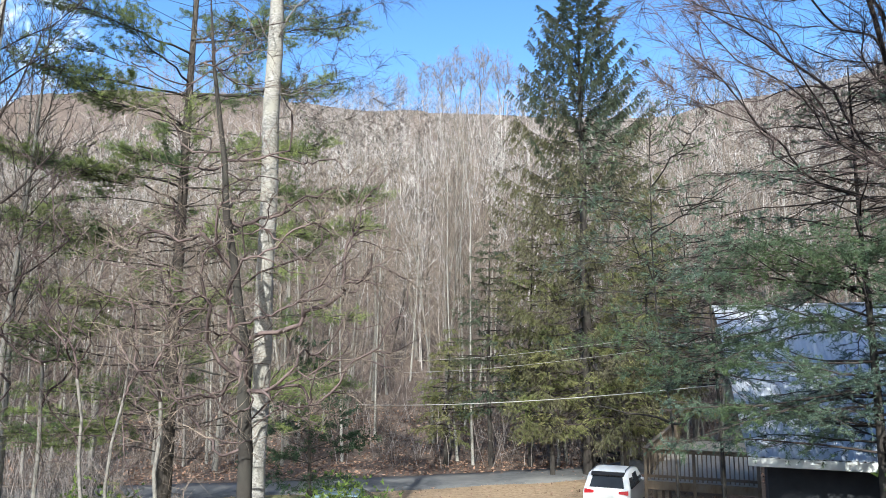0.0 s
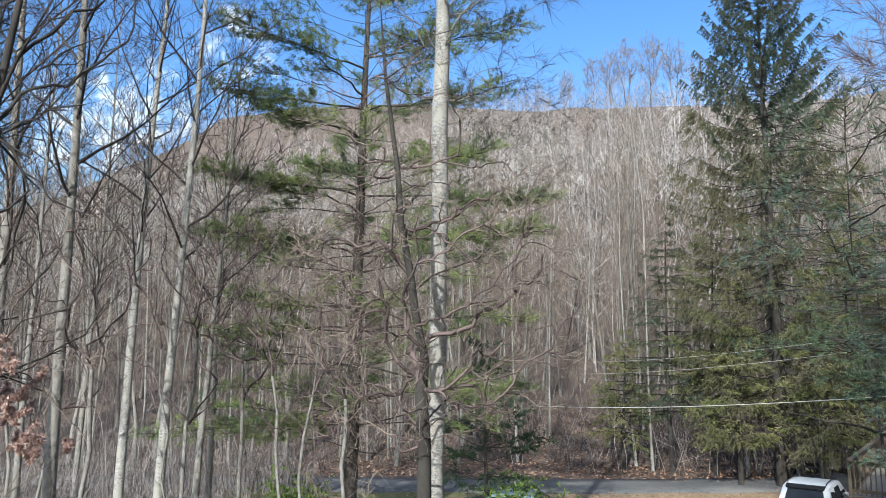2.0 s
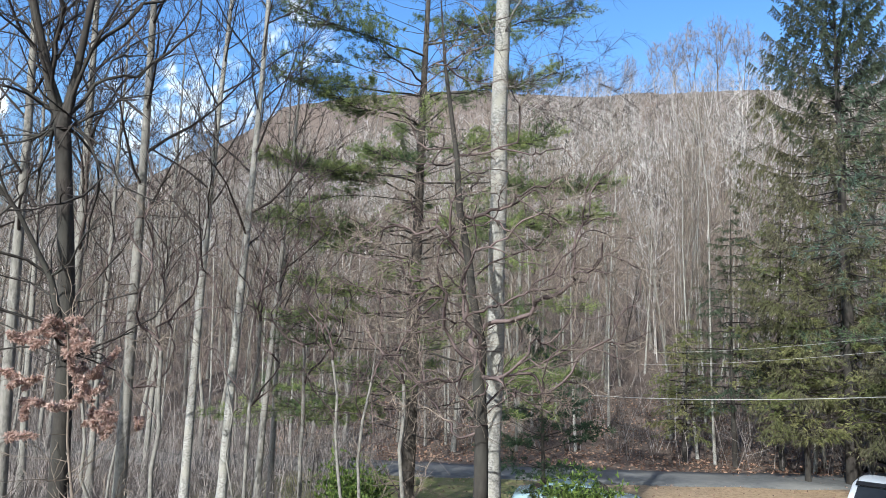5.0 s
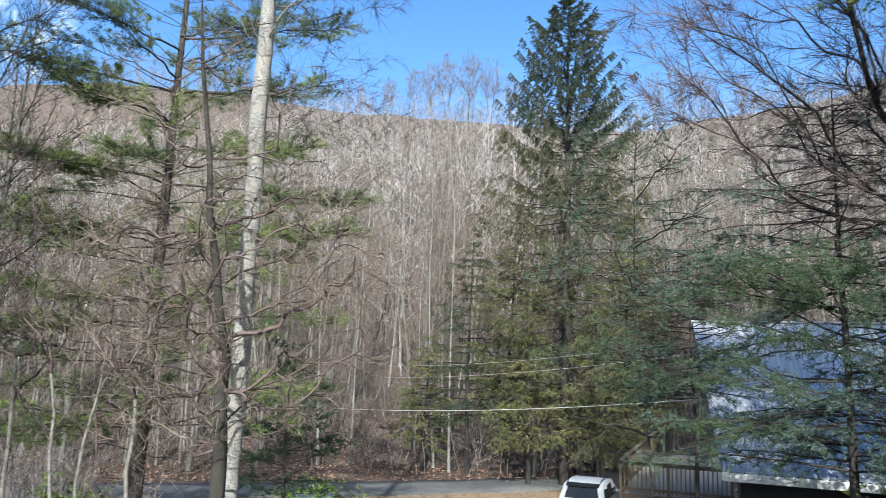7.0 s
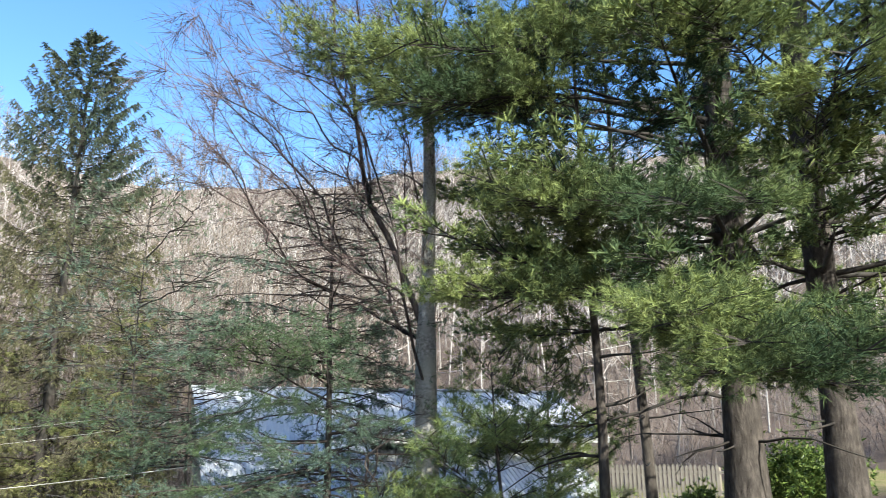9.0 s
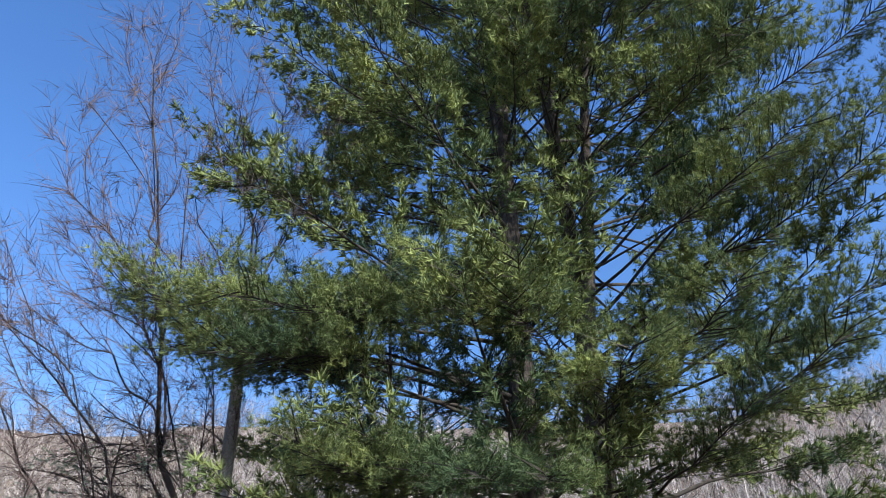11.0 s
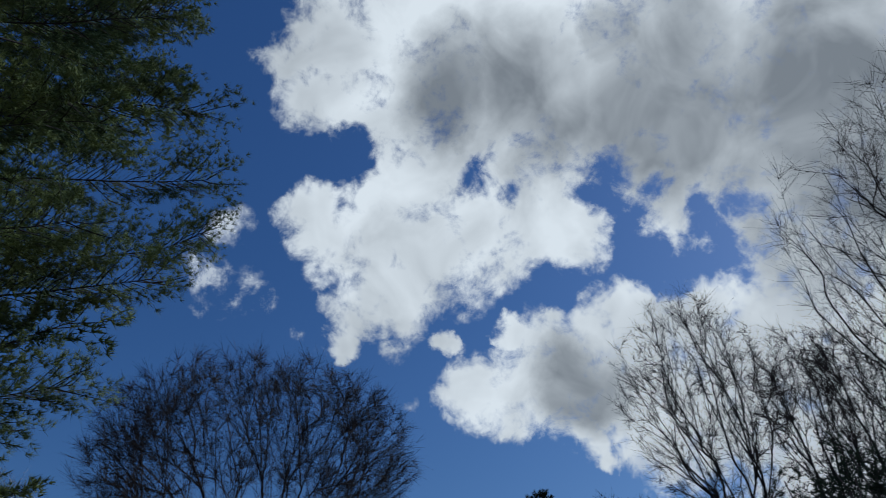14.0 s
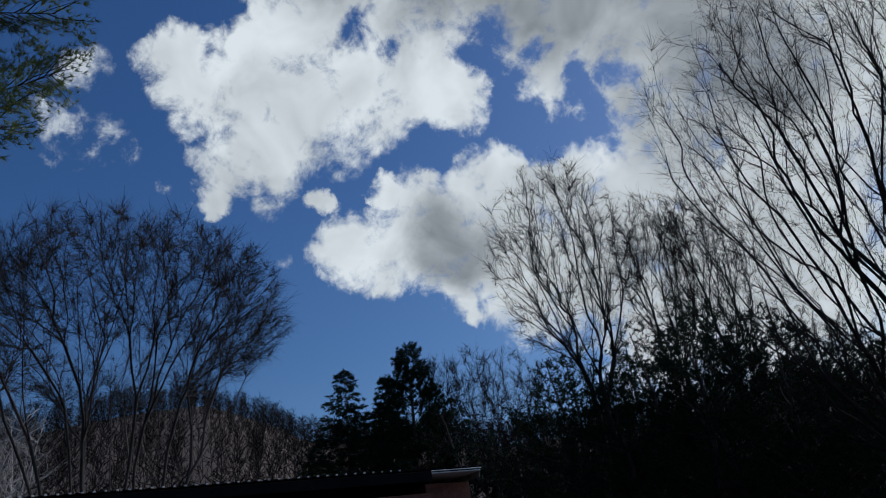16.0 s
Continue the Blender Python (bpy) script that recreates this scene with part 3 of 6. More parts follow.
def grown(seed, trunks, tips, r_tip=0.006, power=0.45, turn_cost=1.6, path_cost=0.12, bow=0.35, wob=0.04, twigs=8, twig_len=(0.3, 0.9), twig_r=0.006,
          droop=0.0, spread=0.6, thick=(0.06, 0.011), flare=0.3, joint=0.0, girth=1.0):
    """A leafless tree: every tip is joined, nearest first, to the fitting point of what has grown so far, and limbs thicken with the tips that they carry."""
    rng = np.random.default_rng(seed)
    tips = np.asarray(tips, float)
    room = sum(len(t) for t in trunks) + 3 * len(tips)
    spot, heading, up, path = np.zeros((room, 3)), np.zeros((room, 3)), np.full(room, -1), np.zeros(room)
    n, runs, load = 0, [], np.zeros(room)
    for line in trunks:
        line = np.asarray(line, float)
        k = len(line)
        d = np.gradient(line, axis=0)
        spot[n:n + k], heading[n:n + k] = line, d / np.linalg.norm(d, axis=1, keepdims=True)
        if n:
            j = int(np.argmin(np.linalg.norm(spot[:n] - line[0], axis=1)))
            up[n] = j if np.linalg.norm(spot[j] - line[0]) < joint else -1
        up[n + 1:n + k] = np.arange(n, n + k - 1)
        path[n + 1:n + k] = np.cumsum(np.linalg.norm(np.diff(line, axis=0), axis=1))
        runs.append(np.arange(n, n + k))
        n += k
    first, ends = len(runs), []
    near = np.min(np.linalg.norm(tips[:, None] - spot[None, :n], axis=2), 1)
    f = np.array([0.34, 0.67, 1.0])[:, None]
    for tip in tips[np.argsort(near)]:
        v = tip - spot[:n]
        ln = np.linalg.norm(v, axis=1) + 1e-6
        c = (v * heading[:n]).sum(1) / ln
        j = int(np.argmin(ln * (1 + turn_cost * (1 - c)) + path_cost * path[:n]))
        mid = spot[j] + heading[j] * ln[j] * bow
        q = (1 - f) ** 2 * spot[j] + 2 * f * (1 - f) * mid + f * f * tip + rng.normal(0, wob * ln[j], (3, 3)) * np.array([[1.0], [1.0], [0.0]])
        d = np.diff(np.concatenate([spot[j:j + 1], q]), axis=0)
        spot[n:n + 3], heading[n:n + 3] = q, d / (np.linalg.norm(d, axis=1, keepdims=True) + 1e-9)
        up[n:n + 3] = (j, n, n + 1)
        path[n:n + 3] = path[j] + ln[j] * f[:, 0]
        load[n + 2] = 1
        runs.append(np.array([j, n, n + 1, n + 2]))
        n += 3
    for i in range(n - 1, 0, -1):
        if up[i] >= 0:
            load[up[i]] += load[i]
    rad = r_tip * np.maximum(load[:n], 1) ** power
    lv = [Shape(), Shape(), Shape()]
    for i, run in enumerate(runs):
        r = rad[run].copy()
        if i < first:
            r *= girth * (1 + flare * np.exp(-np.arange(len(r)) * 1.2))
        else:
            r[0] = min(r[0], r[1] * 1.3)
        size = 0 if i < first else 1 if r[1] > thick[1] else 2
        lv[size].tube(spot[run], r, 9 if i < first else 6 if r[1] > thick[0] else 4 if size == 1 else 1)
        if i < first:
            continue
        for _ in range(twigs):
            k = rng.integers(1, 4)
            b = spot[run[k]] + (spot[run[k - 1]] - spot[run[k]]) * rng.uniform(0, 0.6)
            w = unit(heading[run[k]] + rng.normal(0, spread, 3) - np.array([0, 0, droop]))
            e = b + w * rng.uniform(*twig_len)
            lv[2].tube(np.array([b, (b + e) / 2 + rng.normal(0, 0.03, 3), e - np.array([0, 0, droop * 0.15])]), np.array([twig_r, twig_r * 0.85, 0.0]), 1)
    return lv


def crown_tips(seed, count, centre, radii, low=0.6, hollow=0.3, rim=0.0):
    """Places inside a rounded crown; rim keeps the underside clear nearer than that share of its width to the middle."""
    rng = np.random.default_rng(seed)
    d = rng.normal(0, 1, (count * 3, 3))
    d /= np.linalg.norm(d, axis=1, keepdims=True)
    d = d[(d[:, 2] > -0.05) | (np.hypot(d[:, 0], d[:, 1]) > rim)][:count]
    p = d * (hollow ** 3 + (1 - hollow ** 3) * rng.uniform(0, 1, (len(d), 1))) ** (1 / 3)
    p[:, 2] *= np.where(p[:, 2] < 0, low, 1.0)
    return np.array(centre) + p * np.array(radii)


def plant_grown(name, lv, place, label, bark, limb, twig, group=""):
    tree = new(name)
    tree.matrix_world = Matrix.Translation(place)
    for nm, s, m in zip(("trunk", "limb_work", "crown"), lv, (bark, limb, twig)):
        if s.tubes or s.verts:
            part(nm, s.mesh(nm, m), tree)["kind"] = "" if nm == "trunk" else "stuff"
    return tagged(tree, label, "tree", group)


def stems(seed, count, ring, spread, height, lean=(0, 0)):
    """Stems that rise from one stool and part from one another."""
    rng = np.random.default_rng(seed)
    lines = []
    for i in range(count):
        a = i * 6.283 / count + rng.normal(0, 0.3)
        o = np.array([math.cos(a), math.sin(a), 0]) * (rng.uniform(0.5, 1.0) if count > 1 else 0)
        t = np.linspace(0, 1, 7)[:, None]
        p = o * ring * (1 - t) + (o * spread + np.array([*lean, 0])) * t ** 1.25 + np.array([0, 0, 1.0]) * (height * rng.uniform(0.85, 1.1) * t - 0.2 * (1 - t))
        lines.append(p + rng.normal(0, 0.012 * height, (7, 3)) * np.array([1, 1, 0]) * np.sin(t * 3.14))
    return lines


# ---- needle trees ----
def pine_tree(seed, height, radius, needle, bare=0.25, reach=0.3, whorls=14, per=5, tufts=5, lift=0.25, size=0.15, profile=None,
              width=0.014, blades=11, wob=0.03, droop=0.0, sub=7, gaps=0.1, spread=0.55, one_side=None, low_stubs=10, bark=None, split=(), thick=0.3, rise_by=0.75, boughs=(), bough_r=0.055, puff=0.05, bough_much=1.9, fine=None, far=False, jitter=0.0, inner=0.38):
    """A white pine: a clear trunk, tiers of level limbs, and tufts of long needles at the ends of the sprays."""
    rng = np.random.default_rng(seed)
    trunk, limbs, pos, out = Shape(), Shape(), [], []
    tp, _ = limb_path(rng, (0, 0, -0.3), (0, 0, 1), height, 14, wob, 0.0)
    tr = radius * (1 - 0.9 * np.linspace(0, 1, 15) ** 1.1)
    tr[0] *= 1.35
    trunk.tube(tp, tr, 12)
    profile = profile or (lambda u: (0.55 + 1.1 * u) if u < 0.35 else 1.0 - 0.85 * ((u - 0.35) / 0.65) ** 1.2)
    leaders = [(tp, tr)]

    def foliage(lp1, ln, much=1.0, inner=0.42):
        """Side sprays with tufts along a limb."""
        ns = max(3, int(sub * much * ln / 2.2))
        for s in range(ns):
            us = inner + (1 - inner) * (s + rng.uniform(0, 0.9)) / ns
            kk = min(int(us * 8), 7)
            ps = lp1[kk] + (lp1[kk + 1] - lp1[kk]) * (us * 8 - kk)
            d0 = unit(lp1[kk + 1] - lp1[kk])
            side = unit(np.cross(d0, [0, 0, 1])) * (1 if s % 2 else -1)
            sl = (0.22 + 0.34 * min(ln, 5.5) * (1 - us * 0.55)) * rng.uniform(0.5, 1.0)
            sp, _ = limb_path(rng, ps, d0 * 0.8 + side * rng.uniform(0.5, 1.0) + np.array([0, 0, rng.uniform(-0.1, 0.25)]), sl, 4, 0.12, lift)
            if not far:
                limbs.tube(sp, np.array([0.010, 0.009, 0.008, 0.006, 0.004]), 1)
            nt = max(2, int(tufts * sl / 0.5))
            f = rng.uniform(0.4, 1.0, nt) * 4
            f[0] = 4
            kf = np.minimum(f.astype(int), 3)
            pos.append(sp[kf] + (sp[kf + 1] - sp[kf]) * (f - kf)[:, None] + rng.normal(0, puff, (nt, 3)))
            out.append(np.tile(unit(sp[4] - sp[3]) * 0.8 + np.array([0, 0, 0.25 - droop]), (nt, 1)))

    for z0, end in boughs:
        k = int(np.argmin(np.abs(tp[:, 2] - z0)))
        p0 = np.array([tp[k][0], tp[k][1], z0])
        e = np.array(end, float)
        t = np.linspace(0, 1, 9)[:, None]
        lp1 = p0 + (e - p0) * t + np.array([0, 0, 1.0]) * 0.35 * np.sin(t * 3.1) * (0.4 - t) + rng.normal(0, 0.05, (9, 3))
        ln = float(np.linalg.norm(e - p0))
        limbs.tube(lp1, bough_r * (1 - np.linspace(0, 1, 9) * 0.85), 6)
        foliage(lp1, ln, bough_much, inner)
    near = sum(len(p) for p in pos)
    for u0, a, tilt in split:
        k = int(u0 * 14)
        p2, _ = limb_path(rng, tp[k], (math.cos(a) * tilt, math.sin(a) * tilt, 1), height * (1 - u0) * 0.92, 14, wob, 0.35)
        r2 = tr[k] * 0.75 * (1 - 0.9 * np.linspace(0, 1, 15))
        trunk.tube(p2, r2, 9)
        leaders.append((p2, r2))
    for li, (lp, lr) in enumerate(leaders):
        lo = bare if li == 0 else 0.12
        for w in range(whorls):
            u = lo + (0.985 - lo) * (w + rng.uniform(0, 0.6)) / whorls
            k = min(int(u * 14), 13)
            p0 = lp[k] + (lp[k + 1] - lp[k]) * (u * 14 - k)
            rel = (u - lo) / (1 - lo)
            a0 = rng.uniform(0, 6.3)
            for b in range(per):
                if rng.random() < gaps:
                    continue
                a = a0 + b * 6.283 / per + rng.normal(0, 0.3)
                ln = reach * height * profile(rel) * rng.uniform(0.6, 1.15) * (1 if li == 0 else 0.8)
                if one_side is not None and math.cos(a - one_side) < -0.3 and rng.random() < 0.45:
                    continue
                if one_side is not None:
                    ln *= 0.5 + 0.7 * (0.5 + 0.5 * math.cos(a - one_side))
                rise = 0.05 + rise_by * rel
                lp1, _ = limb_path(rng, p0, (math.cos(a), math.sin(a), rise), ln, 8, 0.07, lift - droop)
                limbs.tube(lp1, np.maximum(0.006, min(lr[k] * thick, 0.07) * (1 - np.linspace(0, 1, 9) * 0.92)), 3 if far else 5)
                foliage(lp1, ln)
    for _ in range(low_stubs):
        u = rng.uniform(0.08, bare + 0.05)
        k = min(int(u * 14), 13)
        a = rng.uniform(0, 6.3)
        sp, _ = limb_path(rng, tp[k], (math.cos(a), math.sin(a), 0.05), rng.uniform(0.5, 2.2), 5, 0.15, -0.1)
        limbs.tube(sp, np.linspace(0.025, 0.006, 6), 4)
    pos, out = np.concatenate(pos), np.concatenate(out)
    if jitter:
        out = out + rng.normal(0, jitter, out.shape)
        out /= np.linalg.norm(out, axis=1, keepdims=True)
    if fine:
        v, f = needles(rng, pos[near:], out[near:], blades, size, width, spread, 0.05)
        v2, f2 = needles(rng, pos[:near], out[:near], *fine, spread, 0.05)
        v, f = np.concatenate([v, v2]), np.concatenate([f, f2 + len(v)])
    else:
        v, f = needles(rng, pos, out, blades, size, width, spread, 0.05)
    return trunk.mesh("trunk", bark or M_BARK_PINE), limbs.mesh("limbs", M_BARK_DARK), mesh_from("needles", v, [f], [needle], False)


def spruce_tree(seed, height, radius, reach, needle, tiers=46, per=7, droop=0.45, size=0.20, width=0.03, blades=5, bare=0.06, dens=9,
                taper=0.92, gaps=0.12, hang=0.5, bark=None, sub_len=0.5, top_pow=0.95):
    """A spruce or hemlock: close tiers of drooping limbs with hanging sprays."""
    rng = np.random.default_rng(seed)
    trunk, limbs, pos, out = Shape(), Shape(), [], []
    tp, _ = limb_path(rng, (0, 0, -0.3), (0, 0, 1), height, 10, 0.012, 0)
    trunk.tube(tp, np.maximum(0.012, radius * (1 - np.linspace(0, 1, 11)) * 1.02), 9)
    for w in range(tiers):
        u = bare + (0.995 - bare) * (w + rng.uniform(0, 0.8)) / tiers
        k = min(int(u * 10), 9)
        p0 = tp[k] + (tp[k + 1] - tp[k]) * (u * 10 - k)
        a0 = rng.uniform(0, 6.3)
        n = max(3, int(per * (1.0 if u < 0.85 else 0.7)))
        for b in range(n):
            if rng.random() < gaps:
                continue
            a = a0 + b * 6.283 / n + rng.normal(0, 0.25)
            ln = reach * (1 - taper * ((u - bare) / (1 - bare)) ** top_pow) * rng.uniform(0.62, 1.12)
            rise = 0.15 + 0.5 * u
            lp, _ = limb_path(rng, p0, (math.cos(a), math.sin(a), rise * 0.5), ln, 6, 0.05, -droop)
            lp[4:, 2] += np.array([0.02, 0.07, 0.16]) * ln * 0.8
            limbs.tube(lp, np.maximum(0.006, 0.028 * (1 - np.linspace(0, 1, 7)) * (0.4 + ln / reach)), 4)
            nt = max(3, int(dens * ln))
            f = (0.12 + 0.88 * rng.uniform(0, 1, nt)) * 6
            f = np.minimum(f, 5.999)
            kf = f.astype(int)
            pp = lp[kf] + (lp[kf + 1] - lp[kf]) * (f - kf)[:, None]
            d0 = lp[kf + 1] - lp[kf]
            d0 /= np.linalg.norm(d0, axis=1, keepdims=True)
            sd = np.cross(d0, [0, 0, 1.0]) * np.where(rng.random(nt) < 0.5, 1, -1)[:, None]
            dd = d0 * 0.6 + sd * rng.uniform(0.3, 1.0, (nt, 1)) - np.array([0, 0, 1.0]) * hang * rng.uniform(0.3, 1.2, (nt, 1))
            dd /= np.linalg.norm(dd, axis=1, keepdims=True)
            # every spray is a short run of tufts
            for m in range(3):
                pos.append(pp + dd * sub_len * (0.15 + 0.42 * m) * (0.35 + 0.65 * ln / reach) + rng.normal(0, 0.03, pp.shape))
                out.append(dd)
    pos, out = np.concatenate(pos), np.concatenate(out)
    v, f = needles(rng, pos, out, blades, size, width, 0.42, 0.12)
    return trunk.mesh("trunk", bark or M_BARK_DARK), limbs.mesh("limbs", M_TWIG_DARK), mesh_from("needles", v, [f], [needle], False)


def plant(name, meshes, place, label, turn=0.0, group=""):
    tree = new(name)
    tree.matrix_world = Matrix.Translation(place) @ pose(0, 0, 0, 0, 0, turn)
    for nm, me in zip(("trunk", "limb_work", "crown", "old_sprays"), meshes):
        part(nm, me, tree)["kind"] = "" if nm == "trunk" else "stuff"
    return tagged(tree, label, "tree", group)


# ---- far woods ----
def woods(name, label, seed, count, az0, az1, r0, r1, variants, mat, h0, h1, ridge=False):
    """Many bare trees on the slopes, joined in one mesh."""
    rng = np.random.default_rng(seed)
    az = rng.uniform(az0, az1, count)
    r = np.sqrt(rng.uniform(r0 ** 2, r1 ** 2, count)) if np.isscalar(r0) else r0
    lim = np.interp(az, FAR_AZ, FAR_R)
    if ridge:
        r = lim - rng.uniform(-4, 24, count)
    x, y = r * np.sin(np.radians(az)), r * np.cos(np.radians(az))
    ok = r < lim + 6
    x, y, r = x[ok], y[ok], r[ok]
    z = ground_z(x, y)
    allv, allf, base = [], {3: [], 4: []}, 0
    for i in range(len(x)):
        v, faces = variants[i % len(variants)]
        s = rng.uniform(h0, h1)
        a = rng.uniform(0, 6.283)
        c, sn = math.cos(a), math.sin(a)
        vv = np.stack([v[:, 0] * c - v[:, 1] * sn, v[:, 0] * sn + v[:, 1] * c, v[:, 2]], 1) * s
        vv += (x[i], y[i], z[i])
        allv.append(vv.astype(np.float32))
        for f in faces:
            allf[f.shape[1]].append(f + base)
        base += len(v)
    me = mesh_from(name, np.concatenate(allv), [np.concatenate(f) for f in allf.values() if f], [mat])
    return tagged(new(name, me), label, "woods", kind="stuff")


def far_variant(seed, n_branch, twigs, thin, r=0.011, lo=0.4, reach=0.17):
    """A bare tree of unit height out of few faces."""
    rng = np.random.default_rng(seed)
    s = Shape()
    tp, _ = limb_path(rng, (0, 0, -0.03), (rng.normal(0, 0.04), rng.normal(0, 0.04), 1), 1.0, 4, 0.07, 0)
    s.tube(tp, r * (1 - 0.85 * np.linspace(0, 1, 5)), 3)
    for b in range(n_branch):
        u = lo + (0.97 - lo) * (b + rng.uniform(0, 1)) / n_branch
        k = min(int(u * 4), 3)
        p = tp[k] + (tp[k + 1] - tp[k]) * (u * 4 - k)
        a = b * 2.4 + rng.normal(0, 0.5)
        ln = reach * (1.2 - 0.6 * (u - lo) / (1 - lo)) * rng.uniform(0.5, 1.4)
        bp, _ = limb_path(rng, p, (math.cos(a), math.sin(a), rng.uniform(0.1, 0.9)), ln, 2, 0.16, 0.6)
        s.tube(bp, np.array([thin * 1.5, thin * 1.1, 0]), 1)
        for q in range(twigs):
            uu = rng.uniform(0.2, 1.0) * 2
            kk = min(int(uu), 1)
            p2 = bp[kk] + (bp[kk + 1] - bp[kk]) * (uu - kk)
            d = unit(unit(bp[2] - bp[0]) + rng.normal(0, 0.6, 3) + np.array([0, 0, 0.25]))
            s.tube(np.array([p2, p2 + d * ln * rng.uniform(0.3, 0.75)]), np.array([thin * 0.75, 0]), 1)
    return s.arrays()


def brush_variant(seed):
    """A clump of thin upright shoots, of unit height."""
    rng = np.random.default_rng(seed)
    s = Shape()
    for _ in range(5):
        a, t = rng.uniform(0, 6.283), rng.uniform(0.05, 0.45)
        p, _ = limb_path(rng, rng.normal(0, 0.06, 3) * (1, 1, 0), (math.cos(a) * t, math.sin(a) * t, 1), rng.uniform(0.5, 1.0), 3, 0.15, 0.1)
        s.tube(p, np.array([0.0034, 0.003, 0.0025, 0]), 1)
        for _ in range(6):
            k = rng.integers(1, 3)
            d = unit(rng.normal(0, 0.7, 3) + (0, 0, 0.6))
            s.tube(np.array([p[k], p[k] + d * rng.uniform(0.15, 0.4)]), np.array([0.0022, 0]), 1)
    return s.arrays()


near_kinds = [far_variant(100 + i, 20, 8, 0.0013, 0.0036 + 0.0012 * (i % 3), 0.16 + 0.06 * (i % 4), 0.2) for i in range(9)]
far_kinds = [far_variant(200 + i, 16, 6, 0.0016, 0.0036, 0.15, 0.23) for i in range(7)]
brush_kinds = [brush_variant(240 + i) for i in range(6)]
woods("leafless_hillside_woods", "grey leafless hardwood trees covering the steep hillside", 1, 1250, -54, 54, 58, 128, near_kinds, M_WOOD_FAR, 11, 18)
woods("hillside_woods_by_the_house", "leafless hardwoods climbing the hill behind the house", 6, 560, 44, 100, 46, 128, near_kinds, M_WOOD_FAR, 11, 17)
woods("upper_hillside_woods", "bare brown hardwoods on the upper slope and skyline", 2, 1650, -50, 95, 118, 225, far_kinds, M_WOOD_RIDGE, 7, 11)
woods("skyline_woods", "thin bare trees along the skyline", 8, 520, -50, 95, 100, 200, far_kinds, M_WOOD_RIDGE, 4, 8, True)
woods("distant_hill_woods", "hazy leafless woods over the distant hill", 3, 800, -70, -14, 170, 430, far_kinds, M_WOOD_RIDGE, 11, 16)
thick_kinds = [far_variant(260 + i, 14, 4, 0.013, 0.011, 0.05, 0.24) for i in range(6)]
back_kinds = [far_variant(280 + i, 15, 4, 0.0062, 0.0075, 0.05, 0.24) for i in range(6)]
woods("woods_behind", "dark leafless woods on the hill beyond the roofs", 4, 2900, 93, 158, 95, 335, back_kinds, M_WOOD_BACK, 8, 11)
woods("roadside_brush", "thin grey brush on the slope above the lane", 7, 900, -62, -23, 21, 40, brush_kinds, M_WOOD_RIDGE, 1.2, 3.6)
woods("undergrowth", "thin grey-brown brush under the trees", 5, 2300, -54, 80, 40.5, 75, brush_kinds, M_WOOD_RIDGE, 1.5, 5.5)
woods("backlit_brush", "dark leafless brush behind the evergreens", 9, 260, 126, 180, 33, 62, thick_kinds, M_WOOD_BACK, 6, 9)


# ---- trees at the edge of the woods ----
edge_kinds = [[s.mesh(n, m) for s, n, m in zip(bare_tree(300 + i, 16 + 2 * (i % 3), 0.062 + 0.024 * (i % 4), EDGE), ("trunk", "limb_work", "crown"),
                                                  (M_BARK_WHITE if i % 4 == 0 else M_BARK_GREY, M_TWIG, M_TWIG))] for i in range(8)]


def edge_woods():
    rng = random.Random(5)
    spots = []
    for _ in range(4000):
        if len(spots) >= 215:
            break
        az, r = rng.uniform(-52, 34), 40.8 + 22 * rng.random() ** 1.1
        p = at(az, r, 0)
        if all((p.x - q.x) ** 2 + (p.y - q.y) ** 2 > 1.15 ** 2 for q in spots):
            spots.append(p)
    first = {}
    for i, p in enumerate(spots):
        k = i % len(edge_kinds)
        p.z = float(ground_z(p.x, p.y))
        m = Matrix.Translation(p) @ pose(0, 0, 0, rng.gauss(0, 1.5), rng.gauss(0, 1.5), rng.uniform(0, 360))
        s = rng.uniform(0.75, 1.15)
        if k not in first:
            tree = new("bare_tree")
            for nm, me in zip(("trunk", "limb_work", "crown"), edge_kinds[k]):
                part(nm, me, tree)["kind"] = "" if nm == "trunk" else "stuff"
            tagged(tree, "tall slim pale-barked bare tree in the woods" if k % 4 == 0 else "tall slim grey bare tree in the woods", "tree", "trees at the woods' edge")
            tree.scale = (s, s, s)
            tree.matrix_basis = m @ Matrix.Diagonal((s, s, s, 1))
            first[k] = tree
        else:
            copy_thing(first[k], m)


edge_woods()

def by_sight(az, el, dist):
    """A place by azimuth, elevation and level distance from the eye."""
    return at(az, dist, EYE[2] + dist * math.tan(radians(el)))


